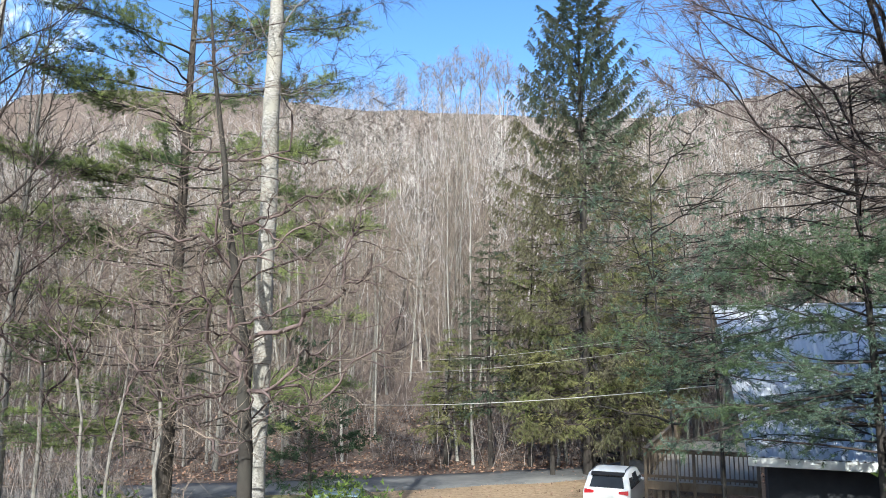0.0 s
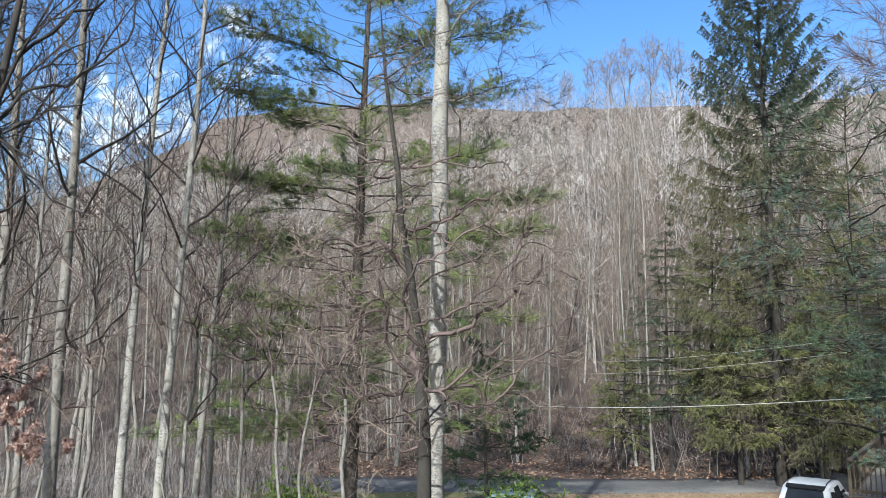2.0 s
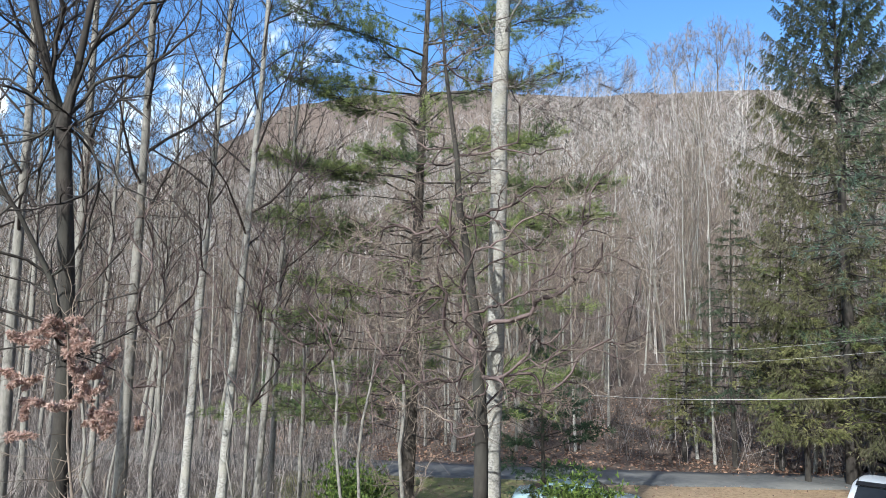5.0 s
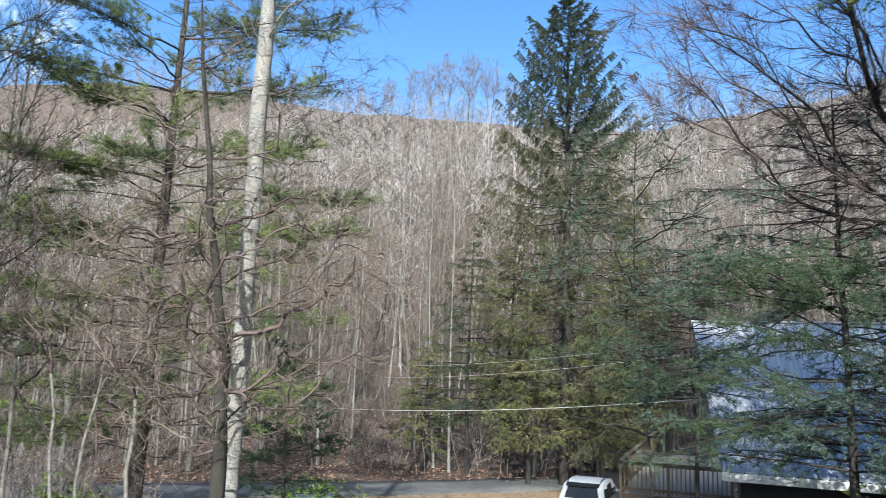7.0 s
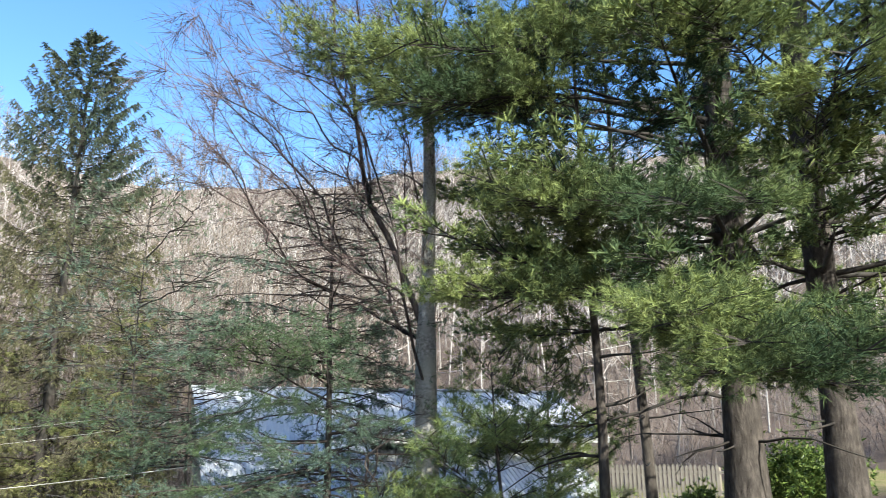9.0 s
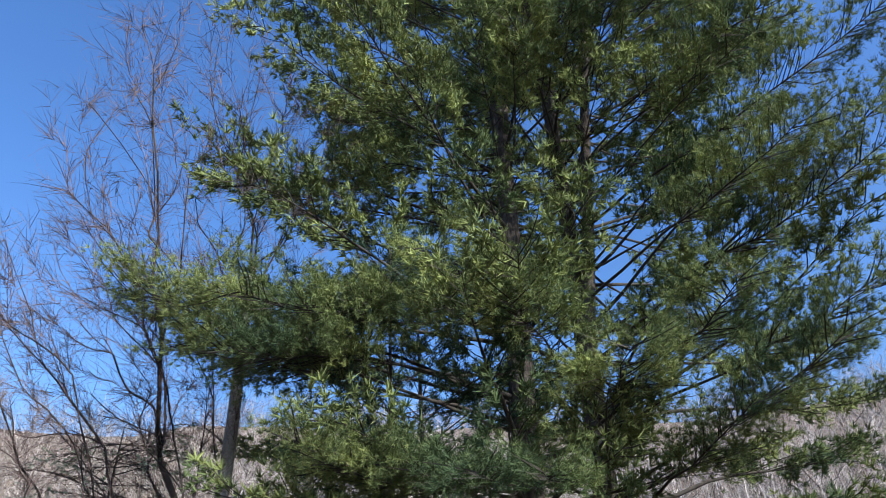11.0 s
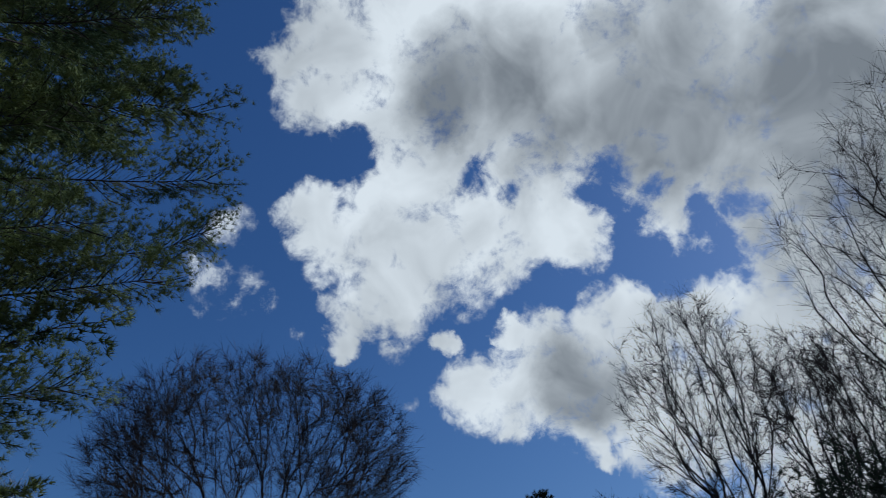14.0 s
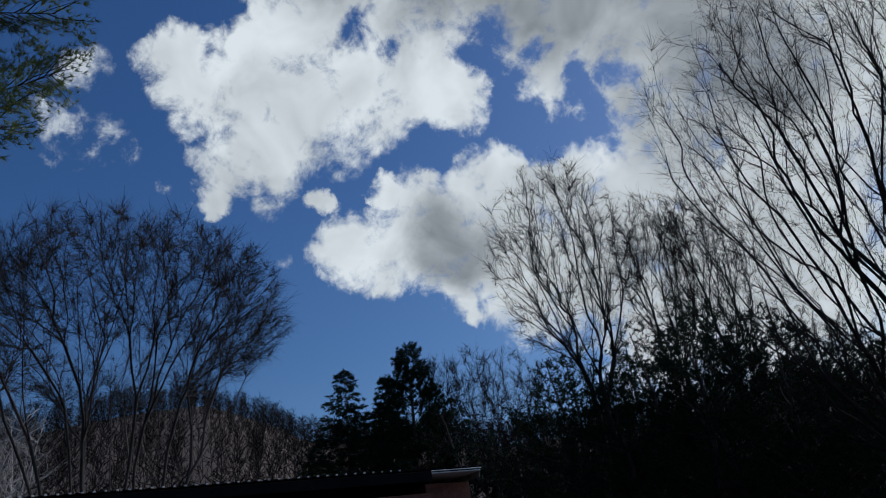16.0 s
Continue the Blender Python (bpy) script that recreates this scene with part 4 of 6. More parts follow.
# a few taller crowns stand up from the skyline
sky_kind = [[s.mesh(n, M_WOOD_RIDGE) for s, n in zip(grown(400 + i, stems(400 + i, 2, 0.2, 1.6, 9.0), crown_tips(410 + i, 120, (0, 0, 12.6), (3.9, 3.9, 7.4), 0.8, 0.25, 0.3), 0.017, 0.42, 1.4, 0.78, 0.28, 0.02,
                                                                16, (0.8, 2.2), 0.017), ("trunk", "limb_work", "crown"))] for i in range(3)]
for i, (az, dist, s) in enumerate([(1.2, 192, 0.95), (3.0, 195, 1.05), (4.8, 190, 0.95), (-1.5, 196, 0.72), (0.0, 188, 0.85), (6.4, 192, 0.72), (17.6, 192, 0.8), (19.4, 195, 0.85), (21.2, 190, 0.7),
                                   (-3.4, 197, 0.55), (8.4, 192, 0.6), (24, 196, 0.55)]):
    tree = new("skyline_tree")
    tree.matrix_world = Matrix.Translation(ground_at(az, dist)) @ pose(0, 0, 0, 0, 0, i * 70) @ Matrix.Diagonal((s, s, s, 1))
    for nm, me in zip(("trunk", "limb_work", "crown"), sky_kind[i % 3]):
        part(nm, me, tree)["kind"] = "" if nm == "trunk" else "stuff"
    tagged(tree, "tall bare hardwood standing on the skyline", "tree", "skyline trees")

# ---- the trees of the yard ----
foot = ground_at(-13.8, 16)
pale_line = np.array([(0.03 * z / 4 + 0.02 * math.sin(z * 1.7), 0.02 * math.cos(z), z) for z in np.linspace(-0.3, 16.5, 18)])
pale_tips = np.concatenate([crown_tips(16, 620, (0.6, 0, 15.6), (3.8, 3.2, 4.6), 0.85, 0.3), crown_tips(17, 90, (1.6, 0.3, 10.6), (2.4, 2.0, 1.2), 1.0, 0.2)])
plant_grown("pale_trunk_tree", grown(11, [pale_line], pale_tips, 0.0032, 0.44, 0.8, 0.22, 0.35, 0.04, 14, (0.15, 0.6), 0.0034, 0.2, 0.7, (0.05, 0.008), girth=3.2), foot,
            "tall tree with pale, almost white bark and bare crown", M_BARK_WHITE, M_BARK_GREY, M_TWIG_DARK)
foot = ground_at(-14.6, 14.2)
crook_line = np.array([(0, 0, -0.3)] + [tuple(by_sight(a, e, 14.2) - foot) for a, e in ((-14.6, -7), (-14.9, -3), (-14.6, -0.5), (-15.4, 3), (-15.8, 6), (-16.6, 10), (-16.9, 14), (-18, 21), (-18.6, 27))])
crook_tips = np.concatenate([crown_tips(13, 720, by_sight(-14.8, 4.0, 14.2) - foot, (3.4, 2.2, 3.0), 1.0, 0.35), crown_tips(14, 150, by_sight(-17.0, 17.0, 14.2) - foot, (2.4, 1.6, 2.4), 1.0, 0.3),
                             crown_tips(15, 60, by_sight(-6.5, 10.0, 14.0) - foot, (1.3, 1.0, 1.9), 1.0, 0.3)])
plant_grown("crooked_bare_tree", grown(12, [crook_line], crook_tips, 0.0056, 0.45, 0.45, 0.16, 0.35, 0.05, 9, (0.15, 0.6), 0.0036, 0.0, 0.7, (0.05, 0.009)), foot,
            "crooked bare tree with long twisting brown branches", M_BARK_DARK, M_TWIG_RED, M_TWIG)
SPRAYS = [(11.5, -31.4, 13.5, 22), (11.0, -27.2, 13.0, 23), (9.6, -30.8, 9.0, 22), (9.4, -25.4, 8.9, 23), (7.6, -26.5, 3.7, 23), (7.4, -17.5, 4.3, 23), (11.4, -5.5, 12.0, 23), (9.8, -6.0, 9.5, 23),
          (4.4, -28.4, -5.4, 22), (5.6, -7.6, -2.8, 23), (12.6, -10.0, 15.7, 22), (13.5, -26.9, 18.5, 22), (15.0, -24.4, 23.3, 23), (14.5, -9.0, 20.4, 22), (16.5, -7.0, 25.0, 23), (14.5, -30.2, 19.8, 22),
          (16.0, -30.5, 24.5, 22), (16.5, -14.0, 24.5, 21), (7.0, -29.0, 1.5, 23), (12.0, -23.5, 14.5, 21)]
foot = ground_at(-20.2, 25)
plant("white_pine", pine_tree(21, 23, 0.27, M_PINE, bare=0.16, reach=0.25, whorls=19, per=5, tufts=8, lift=0.0, size=0.15, width=0.0095, blades=11, sub=12, gaps=0.12, spread=0.7, jitter=0.45, thick=0.14, rise_by=0.3, bough_much=2.5,
                              profile=lambda u: 1.0 - 0.5 * u, wob=0.01, boughs=[(z0 - foot.z, by_sight(a, e, d) - foot) for z0, a, e, d in SPRAYS], bough_r=0.04), foot, "tall white pine with flat layered green sprays")
for i, (az, dist, h, r, lean, bark) in enumerate([(-36.4, 20, 22, 0.14, (0.0, 0), M_BARK_WHITE), (-33.9, 19, 22, 0.14, (0.05, 0), M_BARK_WHITE),
                                                  (-31.3, 24, 17, 0.13, (0.02, 0), M_BARK_GREY), (-40.6, 18, 22, 0.16, (0.02, 0), M_BARK_GREY),
                                                  (-44.2, 21, 21, 0.20, (0.0, 0), M_BARK_GREY), (-30.2, 27, 16, 0.12, (0.0, 0), M_BARK_GREY),
                                                  (-47.5, 16, 20, 0.14, (-0.02, 0), M_BARK_GREY), (-50.5, 22, 21, 0.17, (0, 0), M_BARK_GREY),
                                                  (-39.0, 30, 20, 0.12, (0.0, 0), M_BARK_GREY), (-42.5, 28, 20, 0.13, (0.02, 0), M_BARK_GREY), (-46.5, 30, 21, 0.14, (0, 0), M_BARK_GREY)]):
    plant_bare("tall_bare_tree", 30 + i, h, r, dict(POLE, limb_bark=M_TWIG_DARK, lean=lean, wobble=(0.015, 0.11, 0.16, 0.2), start=(0.35, 0.2, 0.15)), ground_at(az, dist), 0,
               "tall straight grey-barked bare tree on the slope", bark, M_TWIG_DARK, "bare trees on the slope")
for i, (az, dist, tall, mid, wide) in enumerate([(-38.4, 17, 5.6, 7.4, 2.2), (-32.4, 17.5, 5.4, 7.0, 2.2), (-28.2, 19, 5.0, 6.6, 2.4), (-24.6, 17, 4.8, 6.2, 2.3), (-20.6, 16.5, 4.2, 5.6, 2.3), (-41.8, 19, 5.6, 7.4, 2.2)]):
    plant_grown("bare_sapling", grown(240 + i, stems(240 + i, 1 + i % 2, 0.15, 0.7, tall), crown_tips(250 + i, 170, (0, 0, mid), (wide, wide * 0.8, 3.4), 1.2, 0.15), 0.0045, 0.46, 0.6, 0.2, 0.38, 0.05, 9, (0.15, 0.6), 0.0038, 0.0, 0.7), ground_at(az, dist),
                "slender bare sapling with tangled pale twigs", M_BARK_GREY, M_TWIG_RED, M_TWIG_RED if i % 2 else M_TWIG, "saplings on the slope")
dark_foot = ground_at(-44.1, 13.5)
dark_line = [np.array([by_sight(a, e, 13.5) - dark_foot for a, e in ((-44.2, -7.0), (-44.5, -2), (-44.9, 4), (-45.4, 9), (-45.9, 13.8))]),
             np.array([by_sight(a, e, 13.5) - dark_foot for a, e in ((-45.9, 13.8), (-47.0, 17), (-48.5, 22), (-49.3, 28))]), np.array([by_sight(a, e, 13.4) - dark_foot for a, e in ((-45.9, 13.8), (-45.3, 18), (-44.7, 23), (-44.0, 28))]),
             np.array([by_sight(a, e, 13.0) - dark_foot for a, e in ((-44.5, -2.0), (-45.8, 3.5), (-48.2, 8), (-51.2, 11.5))])]
dark_line[0][0] = (0, 0, -0.3)
plant_grown("dark_leaning_tree", grown(41, dark_line, np.concatenate([crown_tips(42, 150, by_sight(-46, 24, 13.5) - dark_foot, (2.2, 2.2, 4.2), 0.9, 0.2), crown_tips(43, 60, by_sight(-46, 6, 13.5) - dark_foot, (2.4, 2.0, 2.4), 1.0, 0.3)]),
                                       0.012, 0.46, 1.2, 0.5, 0.3, 0.05, 9, (0.25, 0.8), 0.0045, joint=0.5), dark_foot, "dark crooked bare tree with forked limbs", M_BARK_DARK, M_BARK_DARK, M_TWIG_DARK)

# spruce and its neighbours beside the road
def norway_spruce(seed, height, radius):
    """Limbs that rise near the top and sag below, all hung with curtains of sprays, green above, thin and browning further down."""
    rng = np.random.default_rng(seed)
    trunk, limbs, sets = Shape(), Shape(), {"crown": ([], []), "old_sprays": ([], [])}
    tp = np.stack([rng.normal(0, 0.03, 13), rng.normal(0, 0.03, 13), np.linspace(-0.3, height, 13)], 1)
    trunk.tube(tp, np.maximum(0.015, radius * (1 - np.linspace(0, 1, 13) ** 1.1)), 10)
    z = height - 0.15
    while z > 2.6:
        h = height - z
        for a in rng.uniform(0, 6.283) + np.arange(7) * 6.283 / 7 + rng.normal(0, 0.25, 7):
            if h > 9 and rng.random() < 0.22:
                continue
            ln = (0.10 + 5.0 * (1 - math.exp(-h / 6.3))) * rng.uniform(0.6, 1.12)
            rise = float(np.interp(h, [0, 1.5, 7, 12, 25], [1.1, 0.75, 0.5, 0.08, -0.18]))
            t = np.linspace(0, 1, 9)
            out = np.stack([np.cos(a + 0.1 * t), np.sin(a + 0.1 * t)], 1) * (t * ln)[:, None]
            lp = np.concatenate([out, (z + ln * (rise * t - 0.10 * np.sin(3.14 * t) * (h > 4) + 0.10 * t ** 3))[:, None]], 1) + rng.normal(0, 0.02, (9, 3))
            limbs.tube(lp, (0.010 + 0.005 * ln) * (1 - 0.8 * t), 4)
            young = h < 8.5 or (h < 12 and rng.random() < 0.35)
            n = int(ln * (14 if young else 10)) + 3
            u = np.sqrt(rng.uniform(0.02, 1, n)) * 8
            u[0] = 8
            k = np.minimum(u.astype(int), 7)
            p = lp[k] + (lp[k + 1] - lp[k]) * (u - k)[:, None]
            d = lp[k + 1] - lp[k]
            d /= np.linalg.norm(d, axis=1, keepdims=True)
            side = np.cross(d, [0, 0, 1.0]) * rng.normal(0, 0.55, (n, 1))
            pos, way_out = sets["crown" if young else "old_sprays"]
            drop = rng.uniform(0.2, 0.5 if young else 1.05, (n, 1)) * min(1.0, 0.3 + h / 8)
            fall = d * 0.55 + side - np.array([0, 0, 1.0]) * rng.uniform(0.5, 1.6, (n, 1)) * min(1.0, h / 5)
            fall /= np.linalg.norm(fall, axis=1, keepdims=True)
            for m in (0.0, 0.4, 0.8):
                pos.append(p + fall * drop * m)
                way_out.append(fall)
            for q, w, g in zip(p, fall, drop):
                limbs.tube(np.array([q, q + w * g * 1.15]), np.array([0.011, 0.0]), 1)
        z -= 0.24 + 0.012 * h + rng.uniform(0, 0.2)
    made = [trunk.mesh("trunk", M_BARK_DARK), limbs.mesh("limbs", M_TWIG_DARK)]
    for (pos, way_out), mat, blades, size, wide in zip(sets.values(), (M_SPRUCE, M_SPRUCE_DRY), (6, 5), (0.20, 0.25), (0.034, 0.034)):
        v, f = needles(rng, np.concatenate(pos), np.concatenate(way_out), blades, size, wide, 0.36, 0.05)
        made.append(mesh_from("needles", v, [f], [mat], False))
    return made


SPRUCE_AT = ground_at(10.95, 39)
plant("norway_spruce", norway_spruce(51, 26.1, 0.34), SPRUCE_AT, "tall dark spruce with drooping, browning branches")
for i, (az, dist, h, reach) in enumerate([(3.6, 41, 14.0, 2.6), (6.6, 41.5, 15.0, 2.8), (15.4, 40, 15, 2.8), (0.2, 42, 8, 2.2), (8.2, 38.2, 10, 2.4), (13.6, 37.5, 10.5, 2.5), (17.2, 42, 13, 2.6)]):
    plant("small_hemlock", spruce_tree(60 + i, h, 0.14, reach, M_SPRUCE_OLD if i != 0 else M_SPRUCE, tiers=24, per=6, dens=5.5, size=0.27, width=0.036, blades=5, bare=0.24, hang=0.6, gaps=0.38, top_pow=1.6),
          ground_at(az, dist), "slender olive-green hemlock by the road", group="hemlocks by the road")
VEILS = [(7.6, 13.8, 10.4, 13.5), (9.4, 20.8, 18.1, 13.5), (5.9, 14.8, 1.0, 13.2), (8.4, 21.5, 12.5, 13.0)]
def feathery_hemlock(seed, height, radius, reach, needled, side=0.0, low=0.08):
    """A thin trunk with close level limbs, flat fans of fine twigs, and short needles on the lower ones; side leans the growth to one way."""
    rng = np.random.default_rng(seed)
    trunk, limbs, fans, pos, out = Shape(), Shape(), Shape(), [], []
    tp, _ = limb_path(rng, (0, 0, -0.2), (0, 0, 1), height, 10, 0.012, 0)
    trunk.tube(tp, radius * (1 - 0.9 * np.linspace(0, 1, 11)), 9)
    z = height * low
    while z < height * 0.98:
        u = z / height
        k = min(int(u * 10), 9)
        p0 = tp[k] + (tp[k + 1] - tp[k]) * (u * 10 - k)
        for _ in range(3):
            a = rng.uniform(0, 6.283)
            ln = reach * (1.0 - 0.6 * u ** 2.2) * rng.uniform(0.55, 1.1) * (1 + side * math.cos(a - math.pi))
            lp, _ = limb_path(rng, p0, (math.cos(a), math.sin(a), rng.uniform(-0.15, 0.35)), ln, 7, 0.08, -0.12)
            limbs.tube(lp, np.maximum(0.0035, (0.006 + 0.005 * ln) * (1 - 0.85 * np.linspace(0, 1, 8))), 4)
            for s in range(int(9 * ln) + 2):
                w = rng.uniform(0.12, 1.0) * 7
                j = min(int(w), 6)
                b = lp[j] + (lp[j + 1] - lp[j]) * (w - j)
                d = unit(lp[j + 1] - lp[j])
                e = unit(d * 0.9 + np.cross(d, [0, 0, 1]) * rng.choice((-1, 1)) * rng.uniform(0.5, 1.1) + np.array([0, 0, rng.uniform(-0.35, 0.15)]))
                g = rng.uniform(0.25, 0.75) * (1.15 - 0.6 * w / 7) * min(1.2, 0.4 + ln / 2)
                q = np.array([b, b + e * g * 0.55 + rng.normal(0, 0.02, 3), b + e * g - np.array([0, 0, 0.06])])
                fans.tube(q, np.array([0.0042, 0.0036, 0.001]), 1)
                green = rng.random() < needled(u, lp[j][0])
                for m in range(4 if green else 2):
                    f = rng.uniform(0.2, 1.0)
                    c = b + (q[2] - b) * f
                    e2 = unit(e + rng.normal(0, 0.6, 3))
                    h = rng.uniform(0.08, 0.24)
                    fans.tube(np.array([c, c + e2 * h]), np.array([0.0028, 0.0]), 1)
                    if green:
                        for x in (0.15, 0.45, 0.75, 1.0):
                            pos.append(c + e2 * h * x)
                            out.append(e2)
        z += rng.uniform(0.05, 0.16)
    v, f = needles(rng, np.array(pos), np.array(out), 8, 0.068, 0.0088, 0.7, 0.05)
    return trunk.mesh("trunk", M_BARK_DARK), limbs.mesh("limbs", M_TWIG_DARK), mesh_from("needles", v, [f], [M_HEMLOCK], False), fans.mesh("fans", M_TWIG_DARK)


foot = ground_at(17.2, 15)
plant("young_hemlock", pine_tree(70, 10.2, 0.034, M_HEMLOCK, bare=0.47, reach=0.20, whorls=14, per=6, tufts=3, lift=0.0, size=0.17, width=0.010, blades=9, sub=12, gaps=0.2, spread=0.65,
                                 droop=0.15, rise_by=0.4, profile=lambda u: 1.0 - 0.75 * u * u, bark=M_BARK_DARK, low_stubs=3,
                                 boughs=[(z0 - foot.z, by_sight(a, e, d) - foot) for z0, a, e, d in VEILS], bough_r=0.018, puff=0.09, bough_much=1.1),
      foot, "young feathery grey-green hemlock beside the house", group="young hemlocks")
for seed, az, dist, h, r, reach, side, edge, low in ((71, 30.1, 12.5, 8.6, 0.095, 2.9, 0.15, 0.9, 0.33), (72, 20.4, 14.0, 7.0, 0.05, 2.0, 0.0, 0.4, 0.60)):
    plant("young_hemlock", feathery_hemlock(seed, h, r, reach, lambda u, x, e=edge: 0.12 if u > 0.72 else (0.72 if x < e - 0.9 else 0.45 if x < e else 0.15), side, low), ground_at(az, dist),
          "young hemlock with fine level twigs before the roof", group="young hemlocks")
plant("low_pine", pine_tree(75, 6.9, 0.09, M_PINE_SHADED, bare=0.14, reach=0.33, whorls=11, per=6, tufts=8, lift=-0.1, size=0.17, width=0.018, sub=12, blades=9, spread=0.5, jitter=0.4, droop=0.15), ground_at(-9.9, 26.5), "young blue-green pine behind the pale tree")

# trees before the house
birch_foot = ground_at(37.4, 12.2)
birch_tips = np.concatenate([crown_tips(83, 420, by_sight(27.0, 23.5, 12.0) - birch_foot, (2.9, 1.8, 2.6), 0.9, 0.2), crown_tips(84, 420, by_sight(30.5, 39.0, 12.0) - birch_foot, (2.9, 2.4, 4.2), 0.8, 0.2),
                             crown_tips(85, 120, by_sight(33.0, 15.0, 12.0) - birch_foot, (2.0, 1.4, 2.0), 0.9, 0.2), crown_tips(86, 110, by_sight(41.0, 36.0, 12.4) - birch_foot, (2.2, 2.2, 3.4), 0.8, 0.2)])
birch_line = np.array([(0.02 * math.sin(z), 0.02 * math.cos(z * 1.3), z) for z in np.linspace(-0.2, 11.0, 12)])
plant_grown("bare_birch", grown(82, [birch_line], birch_tips, 0.0036, 0.47, 1.0, 0.55, 0.18, 0.012, 15, (0.2, 0.75), 0.0036, 0.06, 0.5, (0.05, 0.008), girth=1.9), birch_foot,
            "grey-barked bare birch with sweeping fine twigs", M_BARK_WHITE, M_TWIG_DARK, M_TWIG_RED)
brush_foot = ground_at(34.6, 12.0)
plant_grown("thin_stemmed_shrub", grown(87, stems(87, 6, 0.25, 0.5, 2.6), crown_tips(88, 110, (0, 0, 3.3), (1.0, 1.0, 1.5), 0.9, 0.2), 0.0055, 0.42, 1.8, 0.1, 0.35, 0.03, 6, (0.15, 0.5), 0.0035), brush_foot,
            "thin dark many-stemmed bare shrub before the roof", M_BARK_DARK, M_TWIG_DARK, M_TWIG_DARK)


# low boughs of the first pine: height on the trunk, and where each ends
BOUGHS = [(10.4, 30, 28.5, 10), (10.6, 33, 26, 10), (11, 27.5, 29, 10.5), (13, 36.5, 29.5, 9), (12.5, 42, 29.5, 9.5), (11.5, 36, 25.5, 9.5), (13.5, 48, 31, 9.5), (13, 54, 29.5, 9),
          (9.6, 42, 18.5, 9.2), (9.3, 45, 17.8, 9), (9.8, 48.5, 18, 9), (9.6, 57, 17.5, 8.6), (9.6, 62, 17, 8.6), (9.4, 52, 17.5, 9), (8.2, 38.5, 10.5, 9.8), (8.4, 41, 11, 9.8)]
LOW_BOUGHS = [(8.2, 54.5, 10, 8.2), (8, 57.5, 9.5, 8), (7.6, 60.5, 6.5, 7.8), (7.4, 62.5, 4.5, 8), (7.8, 56, 7.5, 8.2), (7.3, 59, 4.5, 8), (7.6, 68, 5.5, 8.4), (7.8, 71, 7, 8.6), (7.4, 66.5, 3.5, 8.6), (6.6, 42, 0, 11.5)]
BACK_BOUGHS = [(9, 41, 14.5, 11), (9, 45, 14, 11), (9.2, 49, 14.5, 10.8), (8.8, 53, 14, 10.5), (8.6, 47, 11.5, 11.5), (8.6, 43, 11, 11.5), (8.4, 51, 10.5, 11)]
# and of the second
BOUGHS_B = [(10.6, 91, 27.0, 10.5), (12.5, 95, 35.0, 10.0), (15.0, 98.5, 43.0, 10.5), (9.5, 86, 23.5, 10.0), (11.0, 80, 29.0, 9.0), (10.5, 70, 26.0, 8.6), (11.5, 60, 30.0, 8.4), (12.8, 53, 34.0, 9.0),
            (13.5, 88, 38.0, 9.0), (17.0, 96, 48.0, 10.5), (18.5, 92, 54.0, 10.0), (9.0, 78, 20.0, 10.0), (12.0, 99, 39.0, 11.5)]
BROAD = lambda u: (0.72 + 0.5 * u) if u < 0.55 else 1.0 - 0.9 * ((u - 0.55) / 0.45) ** 1.6
for i, (az, dist, h, r, turn) in enumerate([(60.0, 12.0, 27.5, 0.29, 0), (66.3, 13.5, 27, 0.27, 90)]):
    foot = ground_at(az, dist)
    low = [(z0 - foot.z, by_sight(a, e, d) - foot) for z0, a, e, d in BOUGHS + LOW_BOUGHS + BACK_BOUGHS] if i == 0 else [(z0 - foot.z, pose(0, 0, 0, 0, 0, -turn) @ (by_sight(a, e, d) - foot)) for z0, a, e, d in BOUGHS_B]
    plant("big_white_pine", pine_tree(90 + i, h, r, M_PINE, bare=(0.12, 0.14)[i], reach=0.235, whorls=20, per=6, tufts=7, lift=0.12, size=0.19, width=0.027, blades=10, fine=(18, 0.14, 0.0085), sub=12, gaps=0.04, puff=0.07, bough_much=2.0, bough_r=0.036, wob=0.012, spread=0.58, jitter=0.3, inner=0.5,
                                      one_side=(2.1, -0.9)[i] - radians(turn),
                                      profile=BROAD, split=((0.32, 0.5 + 2.2 * i, 0.18),), thick=0.22, boughs=low), foot,
          "large white pine with dense long-needled green boughs", turn, "large white pines")
for i, (az, dist, h, r, b) in enumerate([(50.4, 11.4, 10, 0.09, 0.45), (53.8, 18, 14, 0.14, 0.45)]):
    plant("slender_pine", pine_tree(95 + i, h, r, M_PINE_SHADED, bare=b, reach=0.27, whorls=10, per=5, tufts=9, size=0.18, width=0.015, blades=8, wob=0.012, sub=13, spread=0.75), ground_at(az, dist),
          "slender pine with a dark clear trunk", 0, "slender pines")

for i, (az, dist, h, reach) in enumerate([(43.5, 11.5, 4.4, 0.42), (36.0, 12.0, 3.3, 0.40), (46.5, 13.5, 4.6, 0.42)]):
    plant("young_white_pine", pine_tree(170 + i, h, 0.05, M_PINE, bare=0.12, reach=reach, whorls=8, per=5, tufts=11, lift=0.2, size=0.14, width=0.008, blades=16, sub=15, spread=0.75, wob=0.02),
          ground_at(az, dist), "young green pine growing before the house", i * 50, "young pines")

